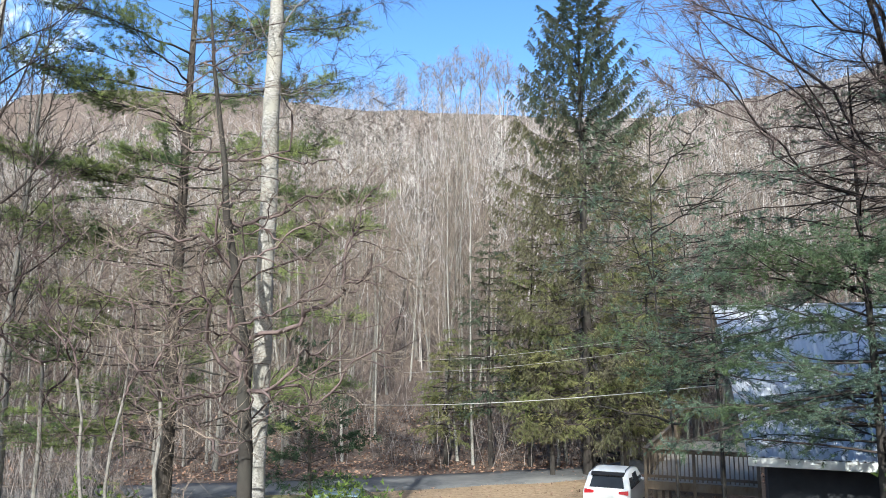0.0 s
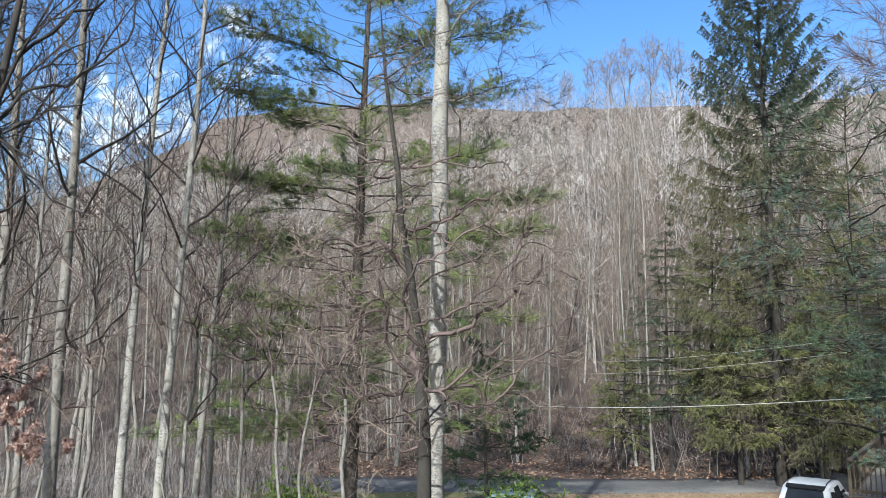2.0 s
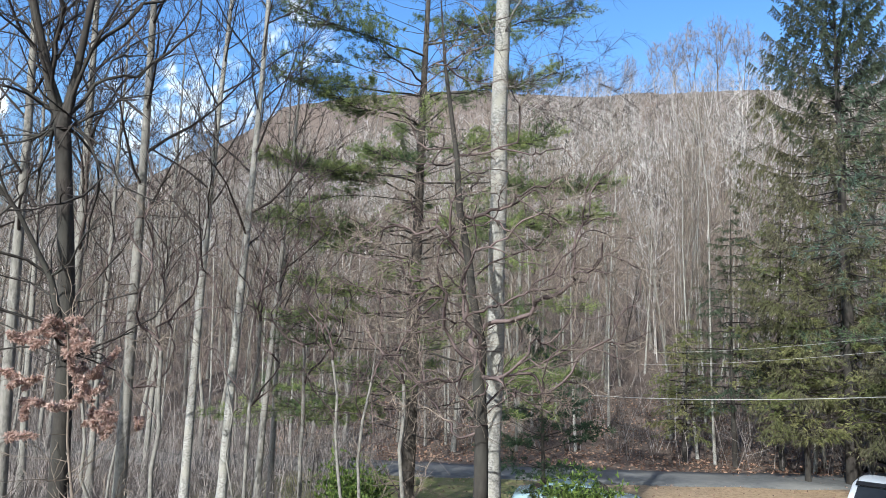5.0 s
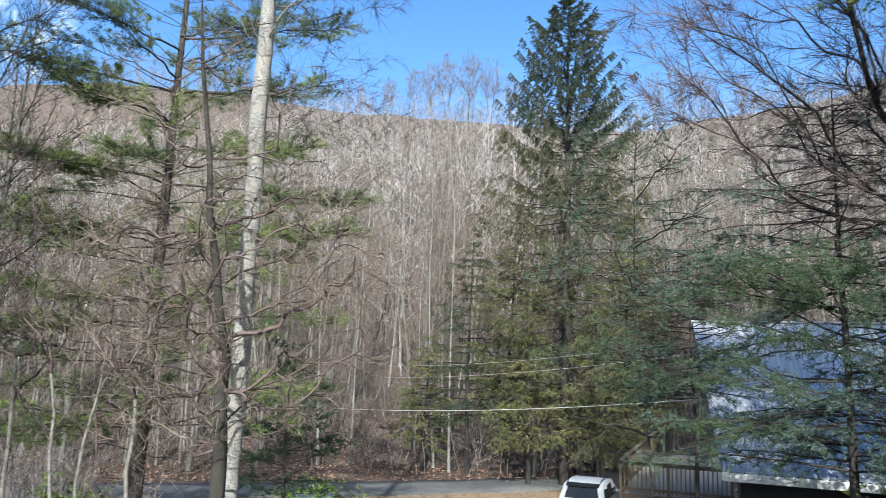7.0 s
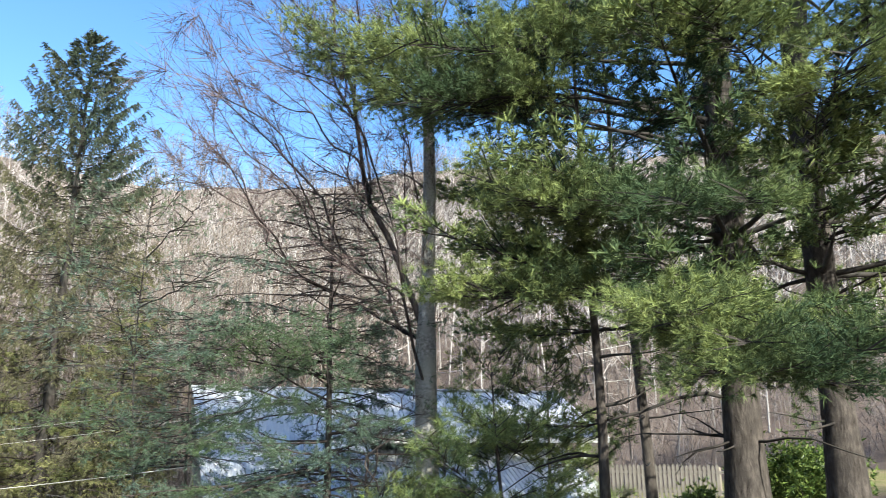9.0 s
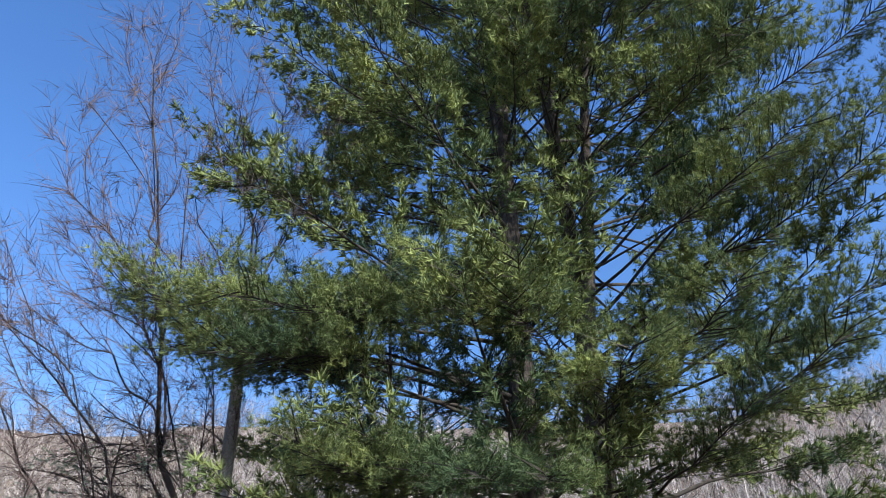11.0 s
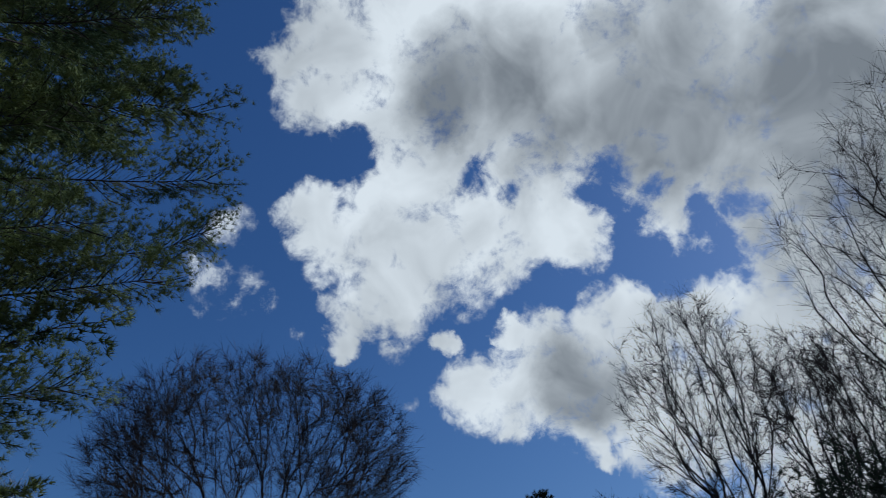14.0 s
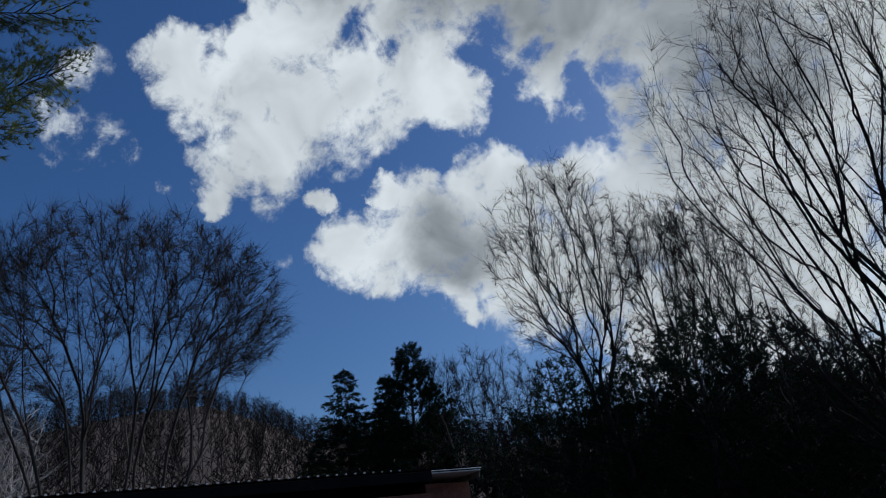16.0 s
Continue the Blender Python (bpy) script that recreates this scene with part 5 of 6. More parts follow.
# beyond the roofs
plant_grown("fan_shaped_tree", grown(101, stems(101, 13, 1.3, 3.9, 10.0), crown_tips(102, 2400, (0, 0, 15.3), (7.8, 7.8, 4.55), 0.78, 0.66, 0.60), 0.0058, 0.44, 1.3, 0.72, 0.26, 0.02,
                                     20, (0.30, 0.95), 0.0062, 0.0, 0.6), at(105.2, 34, 4.8), "huge fan-shaped bare tree of many stems", M_BARK_DARK, M_TWIG_DARK, M_TWIG_DARK)
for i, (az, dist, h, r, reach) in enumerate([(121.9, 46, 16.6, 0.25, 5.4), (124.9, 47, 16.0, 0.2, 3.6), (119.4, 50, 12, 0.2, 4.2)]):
    plant("dark_fir", spruce_tree(110 + i, h, r, reach, M_FIR_BACKLIT, tiers=48, per=9, dens=4.2, size=0.27, width=0.062, blades=7, bare=0.03, hang=0.25, gaps=0.03, top_pow=1.5, taper=0.97), ground_at(az, dist),
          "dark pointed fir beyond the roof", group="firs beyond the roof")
plant("dark_pine", pine_tree(114, 17.2, 0.25, M_FIR_BACKLIT, bare=0.1, reach=0.16, whorls=24, per=9, gaps=0.0, tufts=8, size=0.24, width=0.04, blades=9, sub=11, far=True, spread=0.8, profile=BROAD), ground_at(127.3, 44), "dark round-topped pine beyond the roof")
# azimuth, distance, stems, their spread and height, then the crown: middle height, width, half height, count of tips
HARDWOODS = [(141.6, 26, 2, 0.5, 8.6, 13.4, 3.1, 3.9, 420), (148.3, 28, 3, 0.8, 8.0, 12.6, 1.9, 3.4, 260), (152.0, 29, 3, 0.9, 8.2, 12.7, 1.9, 3.6, 260), (164.2, 16, 3, 1.1, 5.0, 9.2, 4.1, 5.4, 700),
             (129.8, 45, 2, 0.5, 9.0, 13.4, 1.7, 3.0, 110), (132.4, 44, 2, 0.5, 9.0, 13.4, 1.8, 3.0, 110), (135.3, 42, 2, 0.6, 8.0, 12.2, 2.0, 3.0, 120), (157.0, 40, 3, 0.9, 7.0, 10.2, 2.6, 3.0, 140),
             (173.0, 24, 2, 0.8, 7.0, 11.0, 3.2, 4.0, 200)]
for i, (az, dist, n, spread, tall, mid, wide, half, count) in enumerate(HARDWOODS):
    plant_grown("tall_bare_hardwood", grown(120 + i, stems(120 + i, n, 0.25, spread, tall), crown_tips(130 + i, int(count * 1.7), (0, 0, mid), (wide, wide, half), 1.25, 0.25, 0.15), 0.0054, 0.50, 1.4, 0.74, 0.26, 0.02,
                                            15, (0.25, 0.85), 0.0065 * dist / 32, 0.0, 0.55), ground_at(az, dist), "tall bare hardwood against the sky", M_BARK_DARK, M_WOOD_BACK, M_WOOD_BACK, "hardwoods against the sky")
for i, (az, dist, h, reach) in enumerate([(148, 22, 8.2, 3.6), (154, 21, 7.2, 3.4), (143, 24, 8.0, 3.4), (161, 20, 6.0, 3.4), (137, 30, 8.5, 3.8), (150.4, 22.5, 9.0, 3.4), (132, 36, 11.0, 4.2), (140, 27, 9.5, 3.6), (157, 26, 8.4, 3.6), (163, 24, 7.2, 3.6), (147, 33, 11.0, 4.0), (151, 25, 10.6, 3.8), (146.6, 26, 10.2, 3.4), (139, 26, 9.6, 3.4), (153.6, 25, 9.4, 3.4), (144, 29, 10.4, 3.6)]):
    plant("dark_evergreen", pine_tree(140 + i, h, 0.16, M_FIR_BACKLIT, bare=0.05, reach=reach / h, whorls=12, per=6, tufts=6, size=0.17, width=0.03, blades=8, sub=9, spread=0.9, far=True, gaps=0.02), ground_at(az, dist),
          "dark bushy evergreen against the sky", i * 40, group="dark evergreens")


# ---- shrubs ----
def leafy_shrub(name, seed, place, rx, ry, rz, count, mat, label, leaf=0.11, group=""):
    rng = np.random.default_rng(seed)
    stems, pos, out = Shape(), [], []
    for i in range(26):
        a, t = rng.uniform(0, 6.283), rng.uniform(0.1, 1.0)
        tip = np.array([math.cos(a) * rx * t, math.sin(a) * ry * t, rz * math.sqrt(max(0.05, 1 - t * t * 0.8)) * rng.uniform(0.7, 1.05)])
        p, d = limb_path(rng, (0, 0, -0.1), tip, np.linalg.norm(tip), 5, 0.12, 0.2)
        stems.tube(p, np.linspace(0.022, 0.005, 6), 4)
        k = count // 26
        f = rng.uniform(0.35, 1.0, k)
        idx = np.minimum((f * 5).astype(int), 4)
        pos.append(p[idx] + (p[idx + 1] - p[idx]) * (f * 5 - idx)[:, None] + rng.normal(0, 0.16, (k, 3)) * np.array([rx, ry, rz]) / 1.2)
        out.append(np.tile(unit(tip), (k, 1)))
    pos, out = np.concatenate(pos), np.concatenate(out)
    v, f = needles(rng, pos, out, 5, leaf, leaf * 0.42, 0.75, 0.1)
    bush = new(name)
    bush.matrix_world = Matrix.Translation(place)
    part("stems", stems.mesh("stems", M_TWIG_DARK), bush)
    part("foliage", mesh_from("foliage", v, [f], [mat], False), bush)
    return tagged(bush, label, "shrub", group)


leafy_shrub("laurel_shrub", 1, ground_at(-24.4, 18.5), 1.2, 1.0, 2.5, 4200, M_HEDGE, "rounded yellow-green laurel shrub on the lawn", group="laurel shrubs")
leafy_shrub("laurel_shrub", 2, ground_at(-7.4, 17.0), 1.5, 1.0, 2.35, 3600, M_HEDGE, "loose green laurel shrub before the parked car", group="laurel shrubs")
leafy_shrub("laurel_shrub", 3, ground_at(33.5, 11.5), 1.1, 0.9, 2.2, 2000, M_HEDGE, "dark green laurel beneath the bare tree", group="laurel shrubs")
leafy_shrub("boxwood_shrub", 4, ground_at(63.5, 17.0), 1.6, 1.3, 1.35, 5200, M_HEDGE, "rounded yellow-green garden shrub", group="garden shrubs")
leafy_shrub("boxwood_shrub", 5, ground_at(57.4, 17.5), 0.9, 0.9, 0.95, 3000, M_HEDGE, "small dark rounded garden shrub", group="garden shrubs")


def beech_sapling():
    lv = bare_tree(151, 4.6, 0.035, dict(SCRAGGY, kids=(26, 8, 5), length=(0.36, 0.4, 0.45)))
    tree = new("beech_sapling")
    tree.matrix_world = Matrix.Translation(ground_at(-42.0, 12.4))
    rng = np.random.default_rng(152)
    lv[2].flush()
    tips = np.concatenate(lv[2].verts)
    tips = tips[(tips[:, 2] > 2.5) & (tips[:, 2] < 4.2)]
    tips = tips[rng.choice(len(tips), 11000)]
    for nm, s in zip(("trunk", "limb_work", "crown"), lv):
        part(nm, s.mesh(nm, M_TWIG), tree)["kind"] = "" if nm == "trunk" else "stuff"
    v, f = needles(rng, tips, np.tile([0.0, 0, -0.3], (len(tips), 1)), 2, 0.08, 0.044, 0.7, 0.3)
    part("foliage", mesh_from("foliage", v, [f], [M_BEECH], False), tree, "dry tan leaves still hanging")["kind"] = "stuff"
    tagged(tree, "young beech holding dry tan leaves", "tree")


beech_sapling()


# ---- road ----
def build_road():
    line = [(-70, 26), (-40, 29.5), (-22, 32.0), (-12, 33.6), (-3, 35.5), (4, 37.6), (10, 40.2), (18, 44), (30, 50)]
    xs = np.linspace(-70, 30, 160)
    ys = np.interp(xs, [p[0] for p in line], [p[1] for p in line])
    ys = np.convolve(np.pad(ys, 6, mode="edge"), np.ones(13) / 13, "valid")
    d = np.stack([np.gradient(xs), np.gradient(ys)], 1)
    d /= np.linalg.norm(d, axis=1, keepdims=True)
    nrm = np.stack([-d[:, 1], d[:, 0]], 1)
    rows = []
    for o, dz in ((-1.75, -0.1), (-1.7, 0.05), (-0.6, 0.08), (0.6, 0.08), (1.7, 0.05), (1.75, -0.1)):
        q = np.stack([xs, ys], 1) + nrm * o
        rows.append(np.concatenate([q, (np.maximum(ground_z(xs, ys), ground_z(q[:, 0], q[:, 1])) + dz)[:, None]], 1))
    v = np.concatenate(rows)
    n = len(xs)
    q = np.array([[k * n + i, k * n + i + 1, (k + 1) * n + i + 1, (k + 1) * n + i] for k in range(5) for i in range(n - 1)])
    tagged(new("road", mesh_from("road", v, [q], [M_ROAD])), "narrow worn asphalt lane along the woods", "road", kind="structure")


build_road()


# ---- fallen leaves ----
def fallen_leaves(name, label, seed, count, az0, az1, r0, r1, size):
    rng = np.random.default_rng(seed)
    az, r = np.radians(rng.uniform(az0, az1, count)), np.sqrt(rng.uniform(r0 ** 2, r1 ** 2, count))
    c = np.stack([r * np.sin(az), r * np.cos(az), np.zeros(count)], 1)
    c[:, 2] = ground_z(c[:, 0], c[:, 1]) + 0.03
    a = rng.normal(0, 1, (count, 3)) * (1, 1, 0.35)
    b = np.cross(a, rng.normal(0, 0.3, (count, 3)) + (0, 0, 1))
    a *= size / np.linalg.norm(a, axis=1, keepdims=True) * rng.uniform(0.6, 1.2, (count, 1))
    b *= 0.6 * size / np.linalg.norm(b, axis=1, keepdims=True)
    v = np.stack([c - a, c + b, c + a * 1.1, c - b], 1)
    v[:, :, 2] += 0.02
    me = mesh_from(name, v.reshape(-1, 3), [np.arange(count * 4).reshape(-1, 4)], [M_LITTER], False)
    tagged(new(name, me), label, "leaves", kind="stuff")


fallen_leaves("leaf_litter", "brown fallen leaves under the trees beyond the lane", 31, 14000, -30, 30, 38, 52, 0.10)
fallen_leaves("yard_leaves", "scattered brown fallen leaves on the yard", 32, 2600, -30, 20, 22, 38, 0.06)


# ---- the house below, its deck, the parked cars ----
HOUSE = pose(0, 0, 0, 0, 0, -22.7)  # x along the ridge, y away from the eye


def ribbed_sheet(u0, u1, v0, z0, v1, z1, pitch=0.115, rib=0.016, thick=0.02, cut=0.0):
    """A metal roof sheet with ribs that run up the slope."""
    n = int(round((u1 - u0) / pitch))
    us, hs = [], []
    for i in range(n):
        a = u0 + i * pitch
        for o, h in ((0.0, 0), (pitch * 0.45, 0), (pitch * 0.6, rib), (pitch * 0.85, rib)):
            us.append(a + o), hs.append(h)
    us.append(u1), hs.append(0)
    us, hs = np.array(us), np.array(hs)
    slope = math.atan2(z1 - z0, v1 - v0)
    up = np.array([0, -math.sin(slope), math.cos(slope)])
    rows = []
    for v, z, d in ((v0, z0, 0), (v1, z1, 0), (v1, z1, -thick), (v0, z0, -thick)):
        rows.append(np.stack([np.maximum(us, u0 + cut) if v == v0 else us, np.full_like(us, v), np.full_like(us, z)], 1) + up * (hs[:, None] + d))
    m = len(us)
    q = [[k * m + i, k * m + i + 1, ((k + 1) % 4) * m + i + 1, ((k + 1) % 4) * m + i] for k in range(4) for i in range(m - 1)]
    return np.concatenate(rows), np.array(q)


def sheet_part(name, parent, inv, label="", **kw):
    v, q = ribbed_sheet(**kw)
    return part(name, mesh_from(name, moved(v, inv), [q], [M_METAL], False), parent, label)


def box_part(name, parent, inv, lo, hi, mat, bevel=0.01, label=""):
    s = Shape()
    s.box(lo, hi, inv, bevel)
    return part(name, s.mesh(name, mat, False), parent, label)


def build_house():
    base = HOUSE @ Matrix.Translation((2.0, 20.0, 0.0))
    house = new("metal_roofed_house")
    house.matrix_world = base
    inv = Matrix.Translation((-2.0, -20.0, 0.0))
    turn = Matrix.Translation((0.1, 0, 0)) @ pose(0, 0, 0, 0, 0, 90) @ Matrix.Diagonal((1, -1, 1, 1))
    s = Shape()
    s.prism([(14.7, -0.6), (27.4, -0.6), (27.4, 4.3), (21.0, 7.05), (18.8, 6.1), (14.7, 4.35)], 3.1, inv @ turn)
    part("wall", s.mesh("wall", M_WALL_DARK, False), house)
    s = Shape()
    s.prism([(14.0, -0.6), (27.4, -0.6), (27.4, 4.3), (21.0, 7.05), (18.6, 6.05), (18.6, 5.6), (14.0, 3.60)], 5.2, inv @ Matrix.Translation((3.1, 0, 0)) @ turn)
    part("wall", s.mesh("wall", M_WALL_DARK, False), house)
    sheet_part("roof_sheet", house, inv, u0=-0.95, u1=3.22, v0=13.9, z0=4.36, v1=21.03, z1=7.30, cut=0.75)
    sheet_part("roof_sheet", house, inv, u0=3.22, u1=9.6, v0=17.9, z0=6.01, v1=21.03, z1=7.30)
    sheet_part("roof_sheet", house, inv, u0=-0.95, u1=9.6, v0=28.1, z0=4.38, v1=21.03, z1=7.30)
    sheet_part("lower_roof_sheet", house, inv, u0=3.25, u1=8.65, v0=12.4, z0=3.02, v1=18.58, z1=5.70)
    box_part("ridge_cap", house, inv, (-0.97, 20.9, 7.29), (9.62, 21.16, 7.34), M_METAL, 0.02)
    box_part("fascia", house, inv, (-0.2, 13.86, 4.20), (3.24, 13.90, 4.345), M_TRIM)
    box_part("fascia", house, inv, (3.24, 17.86, 5.86), (9.62, 17.90, 6.0), M_TRIM)
    box_part("corner_board", house, inv, (8.75, 17.95, 5.45), (8.98, 18.1, 5.86), M_TRIM)
    box_part("soffit", house, inv, (-0.15, 13.92, 4.22), (3.20, 14.69, 4.25), M_WALL_DARK)
    box_part("dormer_window", house, inv, (4.32, 18.55, 5.72), (5.71, 18.598, 5.95), M_GLASS, 0.005, "dark narrow window under the upper eave")
    # rake boards down the left gable
    for v0, z0, v1, z1 in ((28.1, 4.3, 21.0, 7.24),):
        s = Shape()
        d = math.hypot(v1 - v0, z1 - z0)
        a = math.degrees(math.atan2(z1 - z0, v1 - v0))
        s.box((-0.02, 0, -0.16), (0.02, d, -0.03), inv @ Matrix.Translation((-0.97, v0, z0)) @ pose(0, 0, 0, a), 0.006)
        part("rake_board", s.mesh("rake_board", M_TRIM, False), house)
    tagged(house, "dark-walled house with a ribbed pale metal roof", "house")
    # black flue box on the lower roof
    flue = new("chimney_box")
    flue.matrix_world = HOUSE @ Matrix.Translation((4.44, 14.9, 4.0))
    s = Shape()
    s.box((-0.36, -0.36, -0.25), (0.36, 0.36, 0.98), None, 0.02)
    part("casing", s.mesh("casing", M_BLACK, False), flue)
    s = Shape()
    s.box((-0.46, -0.46, 1.0), (0.46, 0.46, 1.07), None, 0.02)
    part("cap", s.mesh("cap", M_BARK_GREY, False), flue)
    for x in (-0.3, 0.3):
        s = Shape()
        s.box((x - 0.03, -0.3, 0.96), (x + 0.03, 0.3, 1.02), None, 0.005)
        part("bracket", s.mesh("bracket", M_BLACK, False), flue)
    tagged(flue, "black boxed chimney on the lower metal roof", "chimney")


build_house()


def build_deck():
    deck = new("timber_deck")
    deck.matrix_world = HOUSE @ Matrix.Translation((-1.27, 30.0, 0))
    u0, u1, v0, v1, fl = -2.2, 1.25, -4.6, 7.4, 2.0
    # boards, one mesh shared by all
    s = Shape()
    s.box((u0, 0, fl - 0.035), (u1, 0.138, fl), None, 0.006)
    board = s.mesh("board", M_DECK, False)
    n = int((v1 - v0) / 0.146)
    for i in range(n):
        b = part("board", board, deck)
        b.location = (random.uniform(-0.01, 0.01), v0 + i * 0.146, random.uniform(-0.002, 0.002))
    for name, lo, hi in (("rim_joist", (u0 - 0.03, v0 - 0.045, fl - 0.27), (u1, v0 - 0.004, fl - 0.01)), ("rim_joist", (u0 - 0.045, v0, fl - 0.27), (u0 - 0.004, v1, fl - 0.01)),
                         ("top_rail", (u0 - 0.08, v0 - 0.08, fl + 0.98), (u1, v0 + 0.06, fl + 1.02)), ("top_rail", (u0 - 0.08, v0 + 0.062, fl + 0.98), (u0 + 0.06, v1, fl + 1.02)),
                         ("bottom_rail", (u0, v0 - 0.02, fl + 0.10), (u1, v0 + 0.02, fl + 0.19)), ("bottom_rail", (u0 - 0.02, v0, fl + 0.10), (u0 + 0.02, v1, fl + 0.19)),
                         ("upper_rail", (u0, v0 - 0.02, fl + 0.88), (u1, v0 + 0.02, fl + 0.97)), ("upper_rail", (u0 - 0.02, v0, fl + 0.88), (u0 + 0.02, v1, fl + 0.97))):
        s = Shape()
        s.box(lo, hi, None, 0.008)
        part(name, s.mesh(name, M_RAIL, False), deck)
    s = Shape()
    s.box((-0.05, -0.05, -0.2), (0.05, 0.05, fl + 1.0), None, 0.008)
    post = s.mesh("post", M_RAIL, False)
    for x, y in [(u0, v0), (u0 + 1.5, v0), (u1 - 0.06, v0)] + [(u0, v0 + k * 2.3) for k in range(1, 6)]:
        part("post", post, deck).location = (x, y, 0)
    s = Shape()
    s.box((-0.018, -0.018, fl + 0.04), (0.018, 0.018, fl + 0.93), None, 0.004)
    bal = s.mesh("baluster", M_RAIL, False)
    for i in range(1, int((u1 - u0) / 0.135)):
        part("baluster", bal, deck).location = (u0 + i * 0.135, v0 - 0.042, 0)
    for i in range(1, int((v1 - v0) / 0.135)):
        part("baluster", bal, deck).location = (u0 - 0.042, v0 + i * 0.135, 0)
    tagged(deck, "weathered brown timber deck with slatted railing", "deck")


build_deck()


def build_fence():
    fence = new("picket_fence")
    mid = ground_at(52.4, 27.0)
    fence.matrix_world = Matrix.Translation((mid.x, mid.y, 0)) @ pose(0, 0, 0, 0, 0, -50)
    s = Shape()
    s.prism([(-0.05, 3.9), (0.05, 3.9), (0.05, 5.0), (0.0, 5.1), (-0.05, 5.0)], 0.022)
    picket = s.mesh("picket", M_FENCE, False)
    for i in range(34):
        p = part("picket", picket, fence)
        p.location = (-1.9 + i * 0.142, random.uniform(-0.003, 0.003), random.uniform(-0.03, 0.02))
    for z in (4.15, 4.78):
        box_part("rail", fence, None, (-2.0, 0.026, z), (3.0, 0.065, z + 0.09), M_FENCE)
    for x in (-1.95, 0.4, 2.8):
        box_part("post", fence, None, (x, 0.068, 2.9), (x + 0.1, 0.168, 5.0), M_DECK)
    tagged(fence, "weathered grey picket fence with pointed slats", "fence")


build_fence()


# ---- vehicles ----
def car_shell(outline, width, belt, tumble=0.80, round_to=0.10):
    """Sections across the car: the side outline, drawn in at the flanks and narrower above the belt line."""
    pts = np.array(outline, float)
    mid = pts.mean(0)
    layers = []
    for y, sh in ((-1.0, 0.90), (-0.97, 0.955), (-0.86, 0.99), (-0.4, 1.0), (0.4, 1.0), (0.86, 0.99), (0.97, 0.955), (1.0, 0.90)):
        q = mid + (pts - mid) * (1 - (1 - sh) * round_to * 6)
        w = np.where(q[:, 1] > belt, 1 - (1 - tumble) * np.clip((q[:, 1] - belt) / (pts[:, 1].max() - belt), 0, 1), 1)
        layers.append(np.stack([q[:, 0], y * w * width / 2, q[:, 1]], 1))
    v = np.concatenate(layers)
    n = len(pts)
    q = [[k * n + i, k * n + (i + 1) % n, (k + 1) * n + (i + 1) % n, (k + 1) * n + i] for k in range(len(layers) - 1) for i in range(n)]
    caps = [np.array([list(range(n))[::-1]]), np.array([list(range((len(layers) - 1) * n, len(layers) * n))])]
    return v, [np.array(q), *caps]


def panel(name, parent, corners, mat, out, label=""):
    """A thin four-cornered panel, set proud of the body along out."""
    c = np.array(corners, float)
    o = np.array(out, float)
    v = np.concatenate([c + o * 0.012, c - o * 0.02])
    q = np.array([[0, 1, 2, 3], [7, 6, 5, 4], [0, 4, 5, 1], [1, 5, 6, 2], [2, 6, 7, 3], [3, 7, 4, 0]])
    return part(name, mesh_from(name, v, [q], [mat], False), parent, label)


def wheel(parent, x, y, r=0.34):
    s = Shape()
    ang = np.linspace(0, 2 * np.pi, 25)[:-1]
    prof = [(r * 0.62, -0.11), (r * 0.95, -0.115), (r, -0.08), (r, 0.08), (r * 0.95, 0.115), (r * 0.62, 0.11)]
    v = np.array([[math.cos(a) * p, w, math.sin(a) * p] for p, w in prof for a in ang])
    q = np.array([[k * 24 + i, k * 24 + (i + 1) % 24, (k + 1) * 24 + (i + 1) % 24, (k + 1) * 24 + i] for k in range(5) for i in range(24)])
    s.add(v, q)
    tyre = part("tyre", s.mesh("tyre", M_TYRE), parent)
    tyre.location = (x, y, r)
    s = Shape()
    s.tube(np.array([[0, -0.07, 0], [0, -0.05, 0], [0, 0.05, 0], [0, 0.07, 0]]), np.array([r * 0.5, r * 0.63, r * 0.63, r * 0.5]), 20)
    for k in range(5):
        s.box((-0.03, -0.09, 0), (0.03, 0.09, r * 0.6), pose(0, 0, 0, 0, k * 72, 0), 0.01)
    part("rim", s.mesh("rim", M_CHROME), tyre)


